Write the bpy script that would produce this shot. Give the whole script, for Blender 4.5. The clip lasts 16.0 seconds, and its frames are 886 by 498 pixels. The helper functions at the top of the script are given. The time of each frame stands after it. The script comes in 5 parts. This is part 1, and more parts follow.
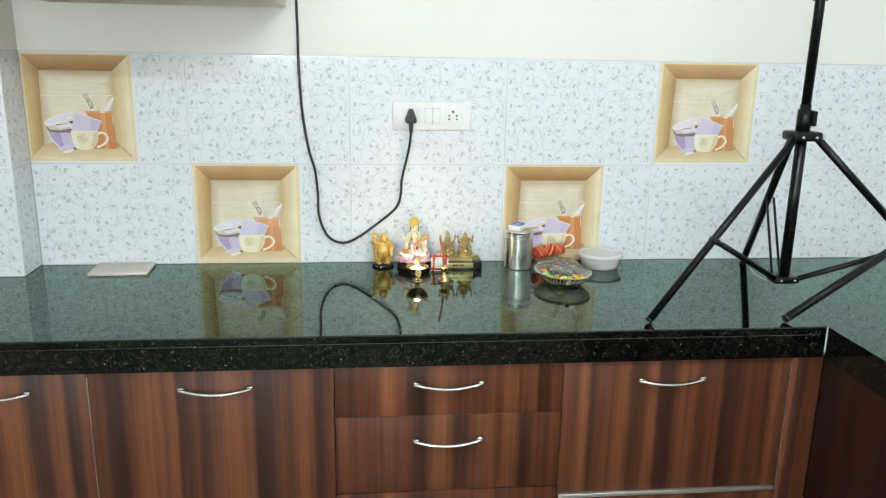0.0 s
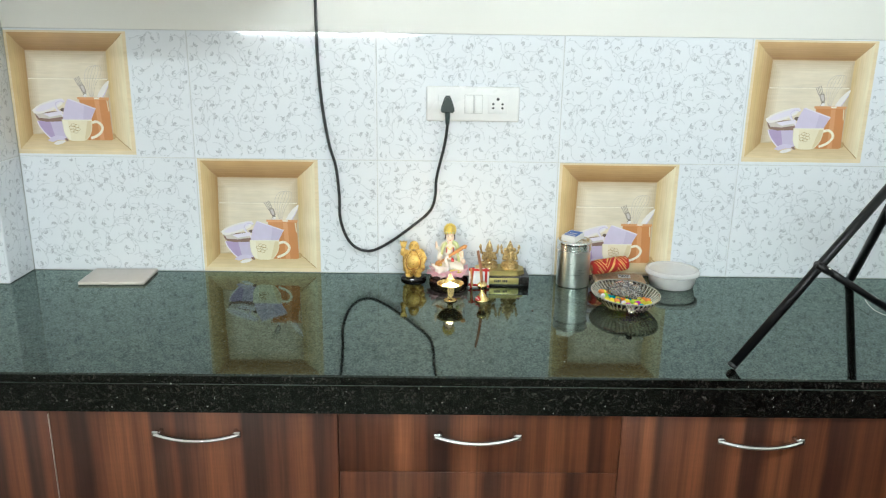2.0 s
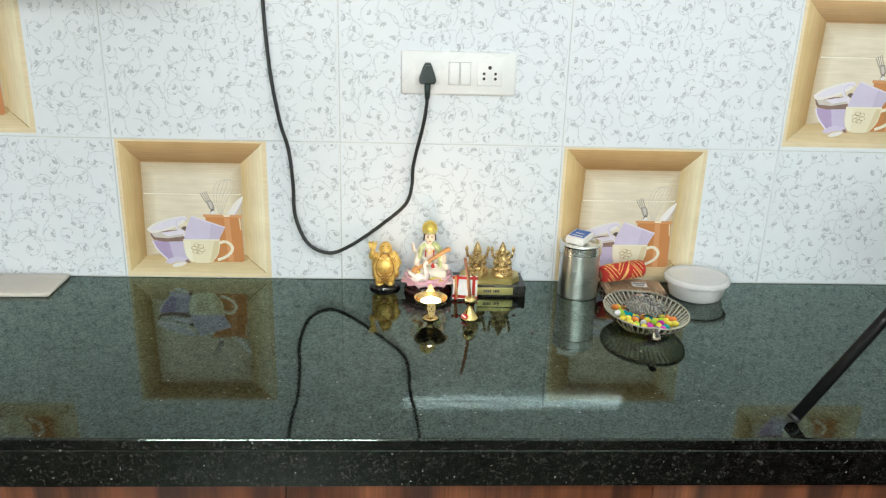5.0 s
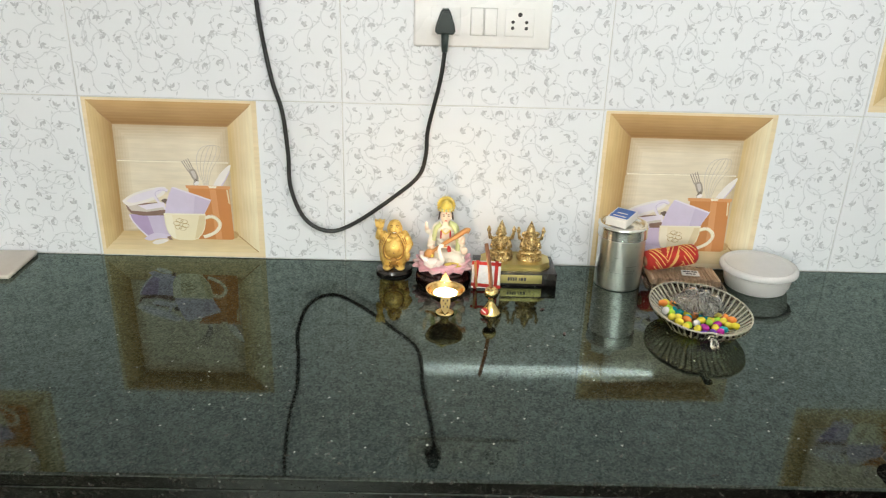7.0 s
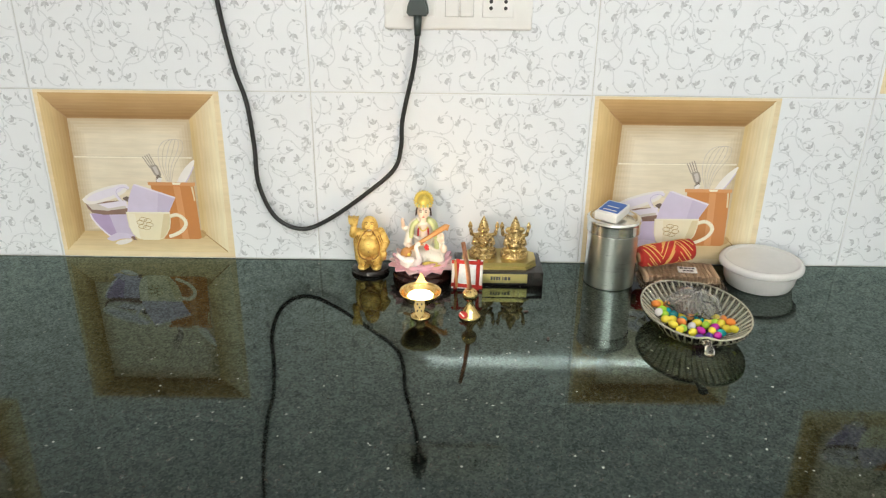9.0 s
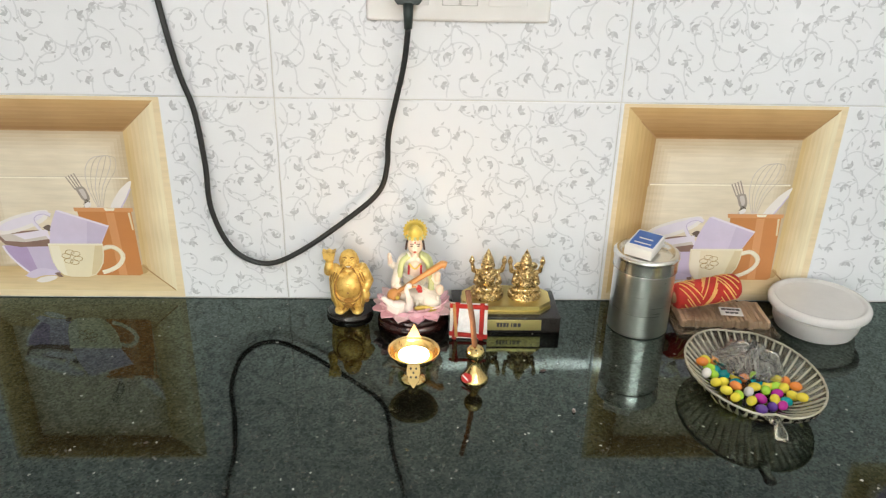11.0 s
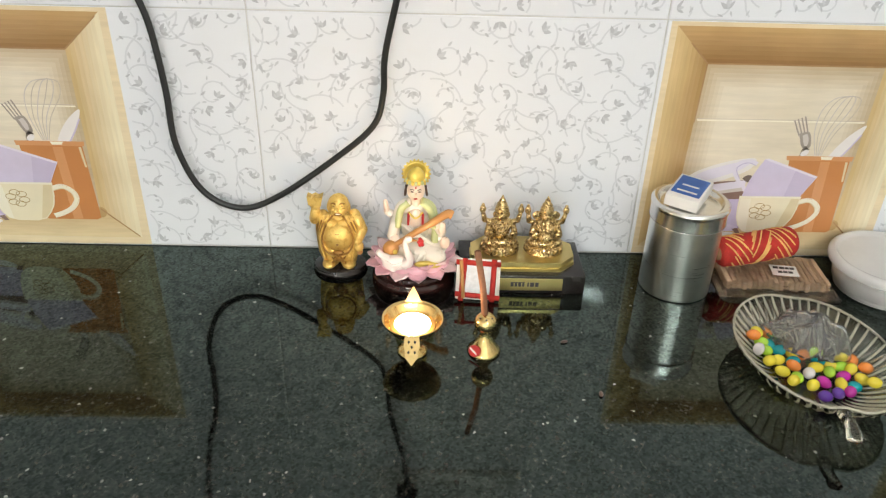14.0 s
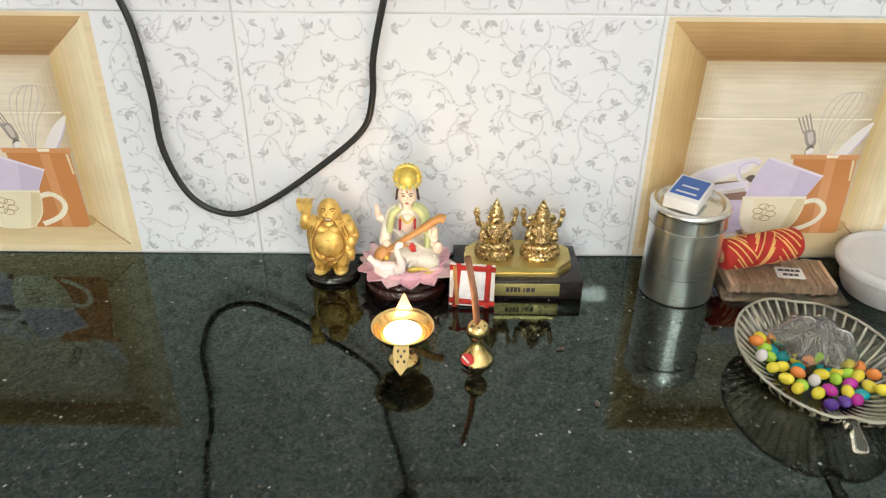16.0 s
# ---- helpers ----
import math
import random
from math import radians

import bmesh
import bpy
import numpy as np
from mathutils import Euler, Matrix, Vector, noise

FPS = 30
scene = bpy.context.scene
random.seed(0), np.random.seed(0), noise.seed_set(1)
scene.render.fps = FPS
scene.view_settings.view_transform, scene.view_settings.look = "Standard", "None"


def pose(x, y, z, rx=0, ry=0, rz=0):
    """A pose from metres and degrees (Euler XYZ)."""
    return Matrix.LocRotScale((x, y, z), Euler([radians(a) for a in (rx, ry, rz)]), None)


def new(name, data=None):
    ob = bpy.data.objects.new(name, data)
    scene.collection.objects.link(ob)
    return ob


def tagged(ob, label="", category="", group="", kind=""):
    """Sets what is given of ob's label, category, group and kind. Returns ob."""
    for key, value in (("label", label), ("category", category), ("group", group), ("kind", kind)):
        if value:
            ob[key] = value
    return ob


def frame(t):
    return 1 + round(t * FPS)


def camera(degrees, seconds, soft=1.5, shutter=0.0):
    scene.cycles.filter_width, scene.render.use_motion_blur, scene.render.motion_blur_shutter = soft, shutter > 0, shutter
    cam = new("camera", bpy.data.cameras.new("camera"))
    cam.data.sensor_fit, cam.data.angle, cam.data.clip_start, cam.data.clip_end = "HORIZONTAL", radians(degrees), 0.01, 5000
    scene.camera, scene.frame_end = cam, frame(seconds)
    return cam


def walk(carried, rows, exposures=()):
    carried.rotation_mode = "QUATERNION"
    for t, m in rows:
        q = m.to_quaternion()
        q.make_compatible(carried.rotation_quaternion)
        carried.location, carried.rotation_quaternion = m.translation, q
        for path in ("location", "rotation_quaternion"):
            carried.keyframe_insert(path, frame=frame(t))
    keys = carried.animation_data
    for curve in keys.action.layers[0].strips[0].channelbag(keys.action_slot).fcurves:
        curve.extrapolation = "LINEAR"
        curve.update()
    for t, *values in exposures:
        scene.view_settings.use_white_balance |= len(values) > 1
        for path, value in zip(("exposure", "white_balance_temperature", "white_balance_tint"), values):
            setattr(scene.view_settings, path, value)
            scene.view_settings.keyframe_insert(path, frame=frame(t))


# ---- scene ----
cam = camera(59.8, 16.0, 1.25)
METRES, EYE, TILT, LEAN, TURN = 1.5, 1.5, 0.0, 0.0, -6.0
ROWS = [
    (0.0, 0.0, 0.0, 0.0, 0.26, -14.48, -1.02),
    (0.5, -0.0008, 0.048, -0.0021, 0.76, -15.12, -1.77),
    (1.0, 0.0128, 0.1286, 0.0055, 2.36, -14.82, -1.53),
    (1.5, 0.0351, 0.1892, 0.0023, 3.73, -15.24, -1.59),
    (2.0, 0.0465, 0.2264, -0.0075, 5.58, -15.88, -0.8),
    (2.5, 0.0449, 0.241, -0.0109, 4.83, -17.47, -0.77),
    (3.0, 0.0393, 0.2538, -0.0102, 3.9, -17.56, -1.02),
    (3.5, 0.0324, 0.2783, -0.0103, 3.95, -17.5, -1.16),
    (4.0, 0.0212, 0.3357, -0.0096, 3.27, -17.56, -1.39),
    (6.5, 0.0155, 0.5887, -0.0332, 5.16, -21.63, -1.81),
    (7.0, 0.0156, 0.6091, -0.0302, 5.75, -22.53, -1.61),
    (7.5, 0.0214, 0.625, -0.0341, 5.55, -23.21, -1.16),
    (8.0, 0.0261, 0.6298, -0.0344, 5.72, -23.38, -1.12),
    (8.5, 0.0341, 0.6404, -0.0349, 5.63, -23.42, -0.71),
    (9.0, 0.0489, 0.6711, -0.0396, 6.49, -23.59, -0.61),
    (11.5, -0.0026, 0.8616, -0.0576, 2.99, -26.5, -1.48),
    (12.0, -0.0147, 0.8883, -0.0716, 0.93, -28.23, -1.66),
    (12.5, -0.017, 0.8986, -0.0718, 0.98, -29.13, -2.09),
    (13.0, -0.0058, 0.9122, -0.0716, 2.56, -29.94, -2.17),
    (13.5, 0.003, 0.9225, -0.0728, 4.27, -31.18, -1.98),
    (14.0, 0.0059, 0.9281, -0.0732, 5.45, -31.37, -1.49),
    (14.5, 0.0091, 0.9316, -0.0731, 5.53, -31.28, -1.32),
    (15.0, 0.0116, 0.9356, -0.0737, 5.81, -31.25, -1.14),
    (15.5, 0.0157, 0.9395, -0.0756, 5.93, -31.24, -0.85),
    (16.0, 0.0202, 0.9435, -0.0778, 6.09, -31.31, -0.48),
]
walk(cam, [(t, pose(0.05, -2.2, EYE, TILT, LEAN, TURN) @ pose(METRES * x, METRES * y, METRES * z, 90 + pitch, roll, yaw)) for t, x, y, z, yaw, pitch, roll in ROWS],
     [(0.0, 0.02, 6040, 4), (4.0, 0.02, 6040, 4), (6.5, -0.02, 6620, 9), (9.0, -0.03, 6680, 10), (11.5, -0.07, 6690, 12.5), (13.0, -0.10, 6690, 12.5), (16.0, -0.03, 6690, 12.5)])

# ---- light ----
world = bpy.data.worlds.new("world")
world.use_nodes = True
world.node_tree.nodes["Background"].inputs[0].default_value = (0.6, 0.65, 0.7, 1)
world.node_tree.nodes["Background"].inputs[1].default_value = 0.02
scene.world = world
scene.view_settings.exposure = 0.0
TUBE_POWER = 196.0
FILL_POWER = 265.0
FLAME_POWER = 0.40

# ---- places ----
ZC = 0.891          # top of the worktop
FRONT = -0.605      # front edge of the worktop
FACE = -0.588       # fronts of the base cabinets
LEFT, RIGHT, BACK, TOP = -1.90, 1.74, -3.40, 2.75
PILLAR_X, PILLAR_Y = -0.857, -0.115
J0, TW, TH = 0.012, 0.4432, 0.30


# ---- materials ----
def mat(name):
    m = bpy.data.materials.new(name)
    m.use_nodes = True
    nt = m.node_tree
    return m, nt, nt.nodes["Principled BSDF"]


def node(nt, kind, **values):
    n = nt.nodes.new(kind)
    for k, v in values.items():
        n.inputs[k.replace("_", " ")].default_value = v
    return n


def ramp(nt, source, stops, interp="LINEAR"):
    r = nt.nodes.new("ShaderNodeValToRGB")
    r.color_ramp.interpolation = interp
    els = r.color_ramp.elements
    while len(els) < len(stops):
        els.new(0.5)
    for e, (p, c) in zip(els, stops):
        e.position, e.color = p, (*c, 1)
    nt.links.new(source, r.inputs[0])
    return r.outputs[0]


def coords(nt, scale=(1, 1, 1), kind="Object"):
    t = nt.nodes.new("ShaderNodeTexCoord")
    m = nt.nodes.new("ShaderNodeMapping")
    m.inputs["Scale"].default_value = scale
    nt.links.new(t.outputs[kind], m.inputs[0])
    return m.outputs[0]


def world_coords(nt, scale=(1, 1, 1)):
    g = nt.nodes.new("ShaderNodeNewGeometry")
    m = nt.nodes.new("ShaderNodeMapping")
    m.inputs["Scale"].default_value = scale
    nt.links.new(g.outputs["Position"], m.inputs[0])
    return m.outputs[0]


def noise_out(nt, vec, scale, detail=3.0, rough=0.55, distort=0.0):
    n = node(nt, "ShaderNodeTexNoise", Scale=scale, Detail=detail, Roughness=rough, Distortion=distort)
    nt.links.new(vec, n.inputs["Vector"])
    return n.outputs[0]


def noise_color(nt, vec, scale):
    n = node(nt, "ShaderNodeTexNoise", Scale=scale, Detail=2.0)
    nt.links.new(vec, n.inputs["Vector"])
    return n.outputs["Color"]


def bump(nt, bsdf, height, strength, distance=0.001):
    b = node(nt, "ShaderNodeBump", Strength=strength, Distance=distance)
    nt.links.new(height, b.inputs["Height"])
    nt.links.new(b.outputs[0], bsdf.inputs["Normal"])


def mix(nt, fac, a, b, mode="MIX"):
    m = nt.nodes.new("ShaderNodeMix")
    m.data_type, m.blend_type = "RGBA", mode
    for sock, v in ((m.inputs[0], fac), (m.inputs[6], a), (m.inputs[7], b)):
        if isinstance(v, (int, float)):
            sock.default_value = v
        elif isinstance(v, tuple):
            sock.default_value = (*v, 1)
        else:
            nt.links.new(v, sock)
    return m.outputs[2]


def simple(name, color, rough=0.5, metal=0.0, vary=0.12, scale=60.0, bumpy=0.0, coat=0.0, rvary=0.08, ior=1.5):
    """A plain surface with slight mottling, uneven gloss and optional fine relief."""
    m, nt, b = mat(name)
    v = coords(nt)
    n1 = noise_out(nt, v, scale, 4)
    n2 = noise_out(nt, v, scale * 0.12, 2)
    lo = tuple(max(0.0, c * (1 - vary)) for c in color)
    hi = tuple(min(1.0, c * (1 + vary)) for c in color)
    c1 = ramp(nt, n1, [(0.3, lo), (0.7, hi)])
    c2 = ramp(nt, n2, [(0.3, lo), (0.7, hi)])
    nt.links.new(mix(nt, 0.5, c1, c2), b.inputs["Base Color"])
    r = node(nt, "ShaderNodeMapRange", To_Min=max(0.02, rough - rvary), To_Max=min(1, rough + rvary))
    nt.links.new(n2, r.inputs["Value"])
    nt.links.new(r.outputs[0], b.inputs["Roughness"])
    b.inputs["Metallic"].default_value = metal
    b.inputs["Coat Weight"].default_value = coat
    b.inputs["IOR"].default_value = ior
    if bumpy:
        bump(nt, b, n1, bumpy)
    return m


def make_granite():
    m, nt, b = mat("polished_black_granite")
    v = world_coords(nt)
    grain = noise_out(nt, v, 240, 3, 0.6)
    blotch = noise_out(nt, v, 60, 4, 0.65, 0.5)
    warp = mix(nt, 0.0012, v, noise_color(nt, v, 300))
    cells = []
    for sc in (300.0, 620.0):
        vor = node(nt, "ShaderNodeTexVoronoi", Scale=sc)
        nt.links.new(warp, vor.inputs["Vector"])
        cells.append(ramp(nt, vor.outputs["Color"], [(0.36, (0.0008, 0.0007, 0.0006)), (0.56, (0.0035, 0.0030, 0.0026)), (0.74, (0.014, 0.0125, 0.0108)), (0.90, (0.072, 0.067, 0.060))]))
    base = mix(nt, 0.5, cells[0], cells[1])
    cloud = ramp(nt, blotch, [(0.38, (0.16, 0.16, 0.16)), (0.64, (1.0, 0.98, 0.94))])
    col = mix(nt, 1.0, base, cloud, "MULTIPLY")
    vor = node(nt, "ShaderNodeTexVoronoi", Scale=430.0)
    nt.links.new(warp, vor.inputs["Vector"])
    fleck = ramp(nt, vor.outputs["Color"], [(0.946, (0, 0, 0)), (0.966, (1, 1, 1))])
    col = mix(nt, fleck, col, (0.26, 0.27, 0.25))
    nt.links.new(col, b.inputs["Base Color"])
    smear = noise_out(nt, v, 7, 4, 0.6, 0.6)
    r = node(nt, "ShaderNodeMapRange", From_Min=0.3, From_Max=0.75, To_Min=0.018, To_Max=0.045)
    nt.links.new(smear, r.inputs["Value"])
    pit = ramp(nt, grain, [(0.42, (0.0, 0.0, 0.0)), (0.66, (0.055, 0.055, 0.055))])
    rough = nt.nodes.new("ShaderNodeMath")
    rough.operation = "ADD"
    nt.links.new(r.outputs[0], rough.inputs[0])
    nt.links.new(pit, rough.inputs[1])
    nt.links.new(rough.outputs[0], b.inputs["Roughness"])
    b.inputs["Specular IOR Level"].default_value = 0.0
    bump(nt, b, grain, 0.02, 0.0004)
    # polish over the stone, a green cast of the light put into its colour
    polish = nt.nodes.new("ShaderNodeBsdfGlossy")
    polish.inputs["Color"].default_value = (0.80, 1.0, 0.91, 1)
    nt.links.new(rough.outputs[0], polish.inputs["Roughness"])
    nt.links.new(b.inputs["Normal"].links[0].from_socket, polish.inputs["Normal"])
    fres = node(nt, "ShaderNodeFresnel", IOR=1.47)
    both = nt.nodes.new("ShaderNodeMixShader")
    # each mineral takes the polish differently
    tone = node(nt, "ShaderNodeTexVoronoi", Scale=400.0)
    nt.links.new(warp, tone.inputs["Vector"])
    grip = mix(nt, 0.45, tone.outputs["Color"], blotch)
    shine = node(nt, "ShaderNodeMapRange", From_Min=0.28, From_Max=0.72, To_Min=0.80, To_Max=1.78)
    nt.links.new(grip, shine.inputs["Value"])
    amount = nt.nodes.new("ShaderNodeMath")
    amount.operation = "MULTIPLY"
    nt.links.new(fres.outputs[0], amount.inputs[0])
    nt.links.new(shine.outputs[0], amount.inputs[1])
    nt.links.new(amount.outputs[0], both.inputs[0])
    nt.links.new(b.outputs[0], both.inputs[1])
    nt.links.new(polish.outputs[0], both.inputs[2])
    out = [n for n in nt.nodes if n.type == "OUTPUT_MATERIAL"][0]
    nt.links.new(both.outputs[0], out.inputs["Surface"])
    return m


def make_laminate(name="shaded_walnut_laminate", span=None, stripes=()):
    """Walnut print with upright grain; stripes: dark bands across the span, each from, to, depth."""
    m, nt, b = mat(name)
    v = world_coords(nt, (1, 1, 0.02))
    broad = noise_out(nt, v, 15, 2, 0.5, 0.1)
    fine = noise_out(nt, v, 110, 4, 0.6, 0.1)
    hair = noise_out(nt, v, 420, 2, 0.6)
    band = noise_out(nt, v, 46, 3, 0.55)
    pore = noise_out(nt, world_coords(nt, (1, 1, 0.12)), 420, 2)
    cross = noise_out(nt, world_coords(nt, (0.10, 1, 1)), 190, 2)
    # without a span: darker copy, the return run's shade put into its colour
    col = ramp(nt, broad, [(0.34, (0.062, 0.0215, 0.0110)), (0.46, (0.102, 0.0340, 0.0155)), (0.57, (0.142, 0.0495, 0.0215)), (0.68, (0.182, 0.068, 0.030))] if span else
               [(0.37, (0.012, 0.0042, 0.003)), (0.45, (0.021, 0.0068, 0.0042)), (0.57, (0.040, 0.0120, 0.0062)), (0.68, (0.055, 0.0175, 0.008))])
    if span:
        wob = nt.nodes.new("ShaderNodeSeparateXYZ")
        drift = noise_color(nt, world_coords(nt, (2.0, 1, 2.2)), 3.0)
        nt.links.new(mix(nt, 0.012, world_coords(nt), drift), wob.inputs[0])
        pos = node(nt, "ShaderNodeMapRange", From_Min=span[0], From_Max=span[1])
        nt.links.new(wob.outputs[0], pos.inputs["Value"])
        stops, w = [(0.0, (1, 1, 1))], span[1] - span[0]
        for x0, x1, depth in stripes:
            p0, p1 = (x0 - span[0]) / w, (x1 - span[0]) / w
            d = (1 - depth, 1 - 0.97 * depth, 1 - 0.80 * depth)
            stops += [(max(0.001, p0 - 0.009), (1, 1, 1)), (max(0.002, p0 + 0.007), d), (min(0.998, p1 - 0.012), tuple(1 - 0.75 * (1 - c) for c in d)), (min(0.999, p1 + 0.010), (1, 1, 1))]
        col = mix(nt, 1.0, col, ramp(nt, pos.outputs[0], stops), "MULTIPLY")
    col = mix(nt, 1.0, col, ramp(nt, fine, [(0.32, (0.82, 0.79, 0.77)), (0.66, (1.12, 1.10, 1.08))]), "MULTIPLY")
    col = mix(nt, 1.0, col, ramp(nt, band, [(0.36, (0.66, 0.62, 0.62)), (0.47, (0.94, 0.93, 0.92)), (0.62, (1.14, 1.13, 1.12))]), "MULTIPLY")
    col = mix(nt, 1.0, col, ramp(nt, hair, [(0.34, (0.84, 0.82, 0.80)), (0.60, (1.05, 1.05, 1.05))]), "MULTIPLY")
    col = mix(nt, 1.0, col, ramp(nt, cross, [(0.36, (0.96, 0.955, 0.95)), (0.60, (1.01, 1.01, 1.01))]), "MULTIPLY")
    nt.links.new(col, b.inputs["Base Color"])
    b.inputs["Roughness"].default_value = 0.38
    b.inputs["IOR"].default_value = 1.42
    bump(nt, b, pore, 0.08, 0.0004)
    return m


def make_paint(name, color, scale=9.0):
    m, nt, b = mat(name)
    v = world_coords(nt)
    big = noise_out(nt, v, scale * 0.15, 3)
    fine = noise_out(nt, v, 260, 3)
    c = ramp(nt, big, [(0.3, tuple(x * 0.96 for x in color)), (0.7, color)])
    nt.links.new(c, b.inputs["Base Color"])
    b.inputs["Roughness"].default_value = 0.55
    bump(nt, b, fine, 0.12, 0.0006)
    return m


def make_glaze(name, color, vary=0.03, rough=0.035):
    """Glazed ceramic: glossy, faintly uneven, each tile a touch different."""
    m, nt, b = mat(name)
    v = world_coords(nt)
    info = nt.nodes.new("ShaderNodeObjectInfo")
    n = noise_out(nt, v, 26, 3)
    lo = tuple(c * (1 - vary) for c in color)
    c1 = ramp(nt, n, [(0.3, lo), (0.7, color)])
    c2 = ramp(nt, info.outputs["Random"], [(0.0, lo), (1.0, color)])
    nt.links.new(mix(nt, 0.4, c1, c2), b.inputs["Base Color"])
    b.inputs["Roughness"].default_value = rough
    b.inputs["IOR"].default_value = 1.5
    bump(nt, b, noise_out(nt, v, 34, 2), 0.02, 0.0010)
    return m


def make_print_wood(name, color, along="x"):
    """Printed wood grain under the tile's glaze."""
    m, nt, b = mat(name)
    s = (0.09, 1, 1) if along == "x" else (1, 1, 0.09)
    n = noise_out(nt, world_coords(nt, s), 170, 4, 0.6)
    big = noise_out(nt, world_coords(nt), 14, 2)
    c = ramp(nt, n, [(0.3, tuple(x * 0.92 for x in color)), (0.7, tuple(min(1, x * 1.06) for x in color))])
    t = ramp(nt, big, [(0.3, (0.90, 0.88, 0.85)), (0.7, (1, 1, 1))])
    nt.links.new(mix(nt, 1.0, c, t, "MULTIPLY"), b.inputs["Base Color"])
    b.inputs["Roughness"].default_value = 0.035
    return m


def make_clear(name, color, rough=0.03, ior=1.45, thin=0.0):
    m, nt, b = mat(name)
    b.inputs["Base Color"].default_value = (*color, 1)
    b.inputs["Transmission Weight"].default_value = 1.0
    b.inputs["Roughness"].default_value = rough
    b.inputs["IOR"].default_value = ior
    if thin:
        bump(nt, b, noise_out(nt, coords(nt), 70, 3, 0.6, 1.2), thin, 0.004)
    return m


def make_brushed(name, color, rough=0.22):
    m, nt, b = mat(name)
    n = noise_out(nt, coords(nt, (0.02, 0.02, 1)), 900, 2)
    n2 = noise_out(nt, coords(nt), 30, 3)
    nt.links.new(ramp(nt, n2, [(0.3, tuple(c * 0.82 for c in color)), (0.7, color)]), b.inputs["Base Color"])
    b.inputs["Metallic"].default_value = 1.0
    r = node(nt, "ShaderNodeMapRange", To_Min=rough - 0.015, To_Max=rough + 0.015)
    nt.links.new(n, r.inputs["Value"])
    nt.links.new(r.outputs[0], b.inputs["Roughness"])
    turn = nt.nodes.new("ShaderNodeTangent")
    turn.direction_type, turn.axis = "RADIAL", "Z"
    nt.links.new(turn.outputs[0], b.inputs["Tangent"])
    b.inputs["Anisotropic"].default_value = 0.55
    b.inputs["Anisotropic Rotation"].default_value = 0.25
    return m


def make_mottled_metal(name, color, dark, scale=320.0, gloss=0.24):
    """Cast metal, turning to the dark colour and duller in the relief's low spots."""
    m, nt, b = mat(name)
    v = coords(nt)
    n = noise_out(nt, v, scale, 3, 0.6, 0.8)
    nt.links.new(ramp(nt, n, [(0.38, dark), (0.52, color)]), b.inputs["Base Color"])
    nt.links.new(ramp(nt, n, [(0.36, (0.55, 0.55, 0.55)), (0.54, (gloss, gloss, gloss))]), b.inputs["Roughness"])
    b.inputs["Metallic"].default_value = 1.0
    bump(nt, b, n, 0.45, 0.0010)
    return m


def make_emit(name, color, power):
    m, nt, b = mat(name)
    b.inputs["Base Color"].default_value = (0.8, 0.8, 0.8, 1)
    b.inputs["Emission Color"].default_value = (*color, 1)
    b.inputs["Emission Strength"].default_value = power
    return m


GRANITE = make_granite()
SHADED_LAMINATE = make_laminate()
WALL = make_paint("cream_wall_paint", (0.80, 0.79, 0.74))
CEIL = make_paint("white_ceiling_paint", (0.82, 0.82, 0.80))
FLOOR = make_glaze("dark_brown_floor_tile", (0.10, 0.085, 0.07), 0.10, 0.30)
GLAZE = make_glaze("white_tile_glaze", (0.79, 0.815, 0.85))
VINE = make_glaze("grey_vine_print", (0.675, 0.700, 0.738), 0.04)
COMMA = make_glaze("mid_grey_leaf_print", (0.615, 0.640, 0.675), 0.10)
LEAF = make_glaze("dark_grey_leaf_print", (0.55, 0.575, 0.61), 0.15)
GROUT = simple("white_grout", (0.62, 0.62, 0.60), 0.8, vary=0.2, bumpy=0.3)


def print_steps(name, first, last, along, n=8):
    """Wood prints stepping from one tone to another, as the picture's boards are drawn."""
    return [make_print_wood(name, tuple(a + (b - a) * k / (n - 1) for a, b in zip(first, last)), along) for k in range(n)]


P_TOPS = print_steps("brown_wood_print", (0.56, 0.365, 0.17), (0.32, 0.18, 0.075), "x")
P_LEFTS = print_steps("tan_wood_print", (0.70, 0.52, 0.27), (0.42, 0.265, 0.11), "z")
P_RIGHTS = print_steps("pale_tan_wood_print", (0.84, 0.76, 0.55), (0.64, 0.47, 0.24), "z")
P_LOWS = print_steps("shelf_wood_print", (0.77, 0.63, 0.39), (0.62, 0.45, 0.24), "x")
P_BACKS = print_steps("cream_board_print", (0.56, 0.45, 0.30), (0.78, 0.70, 0.56), "x", 6)
P_SIDE_A = P_LEFTS[5]
P_EDGE = make_print_wood("pale_wood_edge_print", (0.80, 0.68, 0.46))
P_LINE = simple("board_gap_print", (0.86, 0.80, 0.66), 0.04, rvary=0.01)
P_MUG = simple("cream_mug_print", (0.80, 0.73, 0.54), 0.04, vary=0.05, rvary=0.01)
P_LILAC = simple("lilac_cup_print", (0.64, 0.57, 0.72), 0.04, vary=0.06, rvary=0.01)
P_LILAC_D = simple("purple_bowl_print", (0.44, 0.34, 0.55), 0.04, vary=0.08, rvary=0.01)
P_WHITE = simple("white_dish_print", (0.80, 0.76, 0.74), 0.04, vary=0.04, rvary=0.01)
P_BROWN = simple("brown_bowl_print", (0.25, 0.16, 0.13), 0.04, vary=0.2, rvary=0.01)
P_POT = simple("orange_pot_print", (0.56, 0.235, 0.085), 0.04, vary=0.08, scale=20, rvary=0.01)
P_POT_L = simple("light_orange_pot_print", (0.64, 0.31, 0.14), 0.04, vary=0.05, rvary=0.01)
P_LILAC_L = simple("light_lilac_print", (0.76, 0.71, 0.80), 0.04, vary=0.04, rvary=0.01)
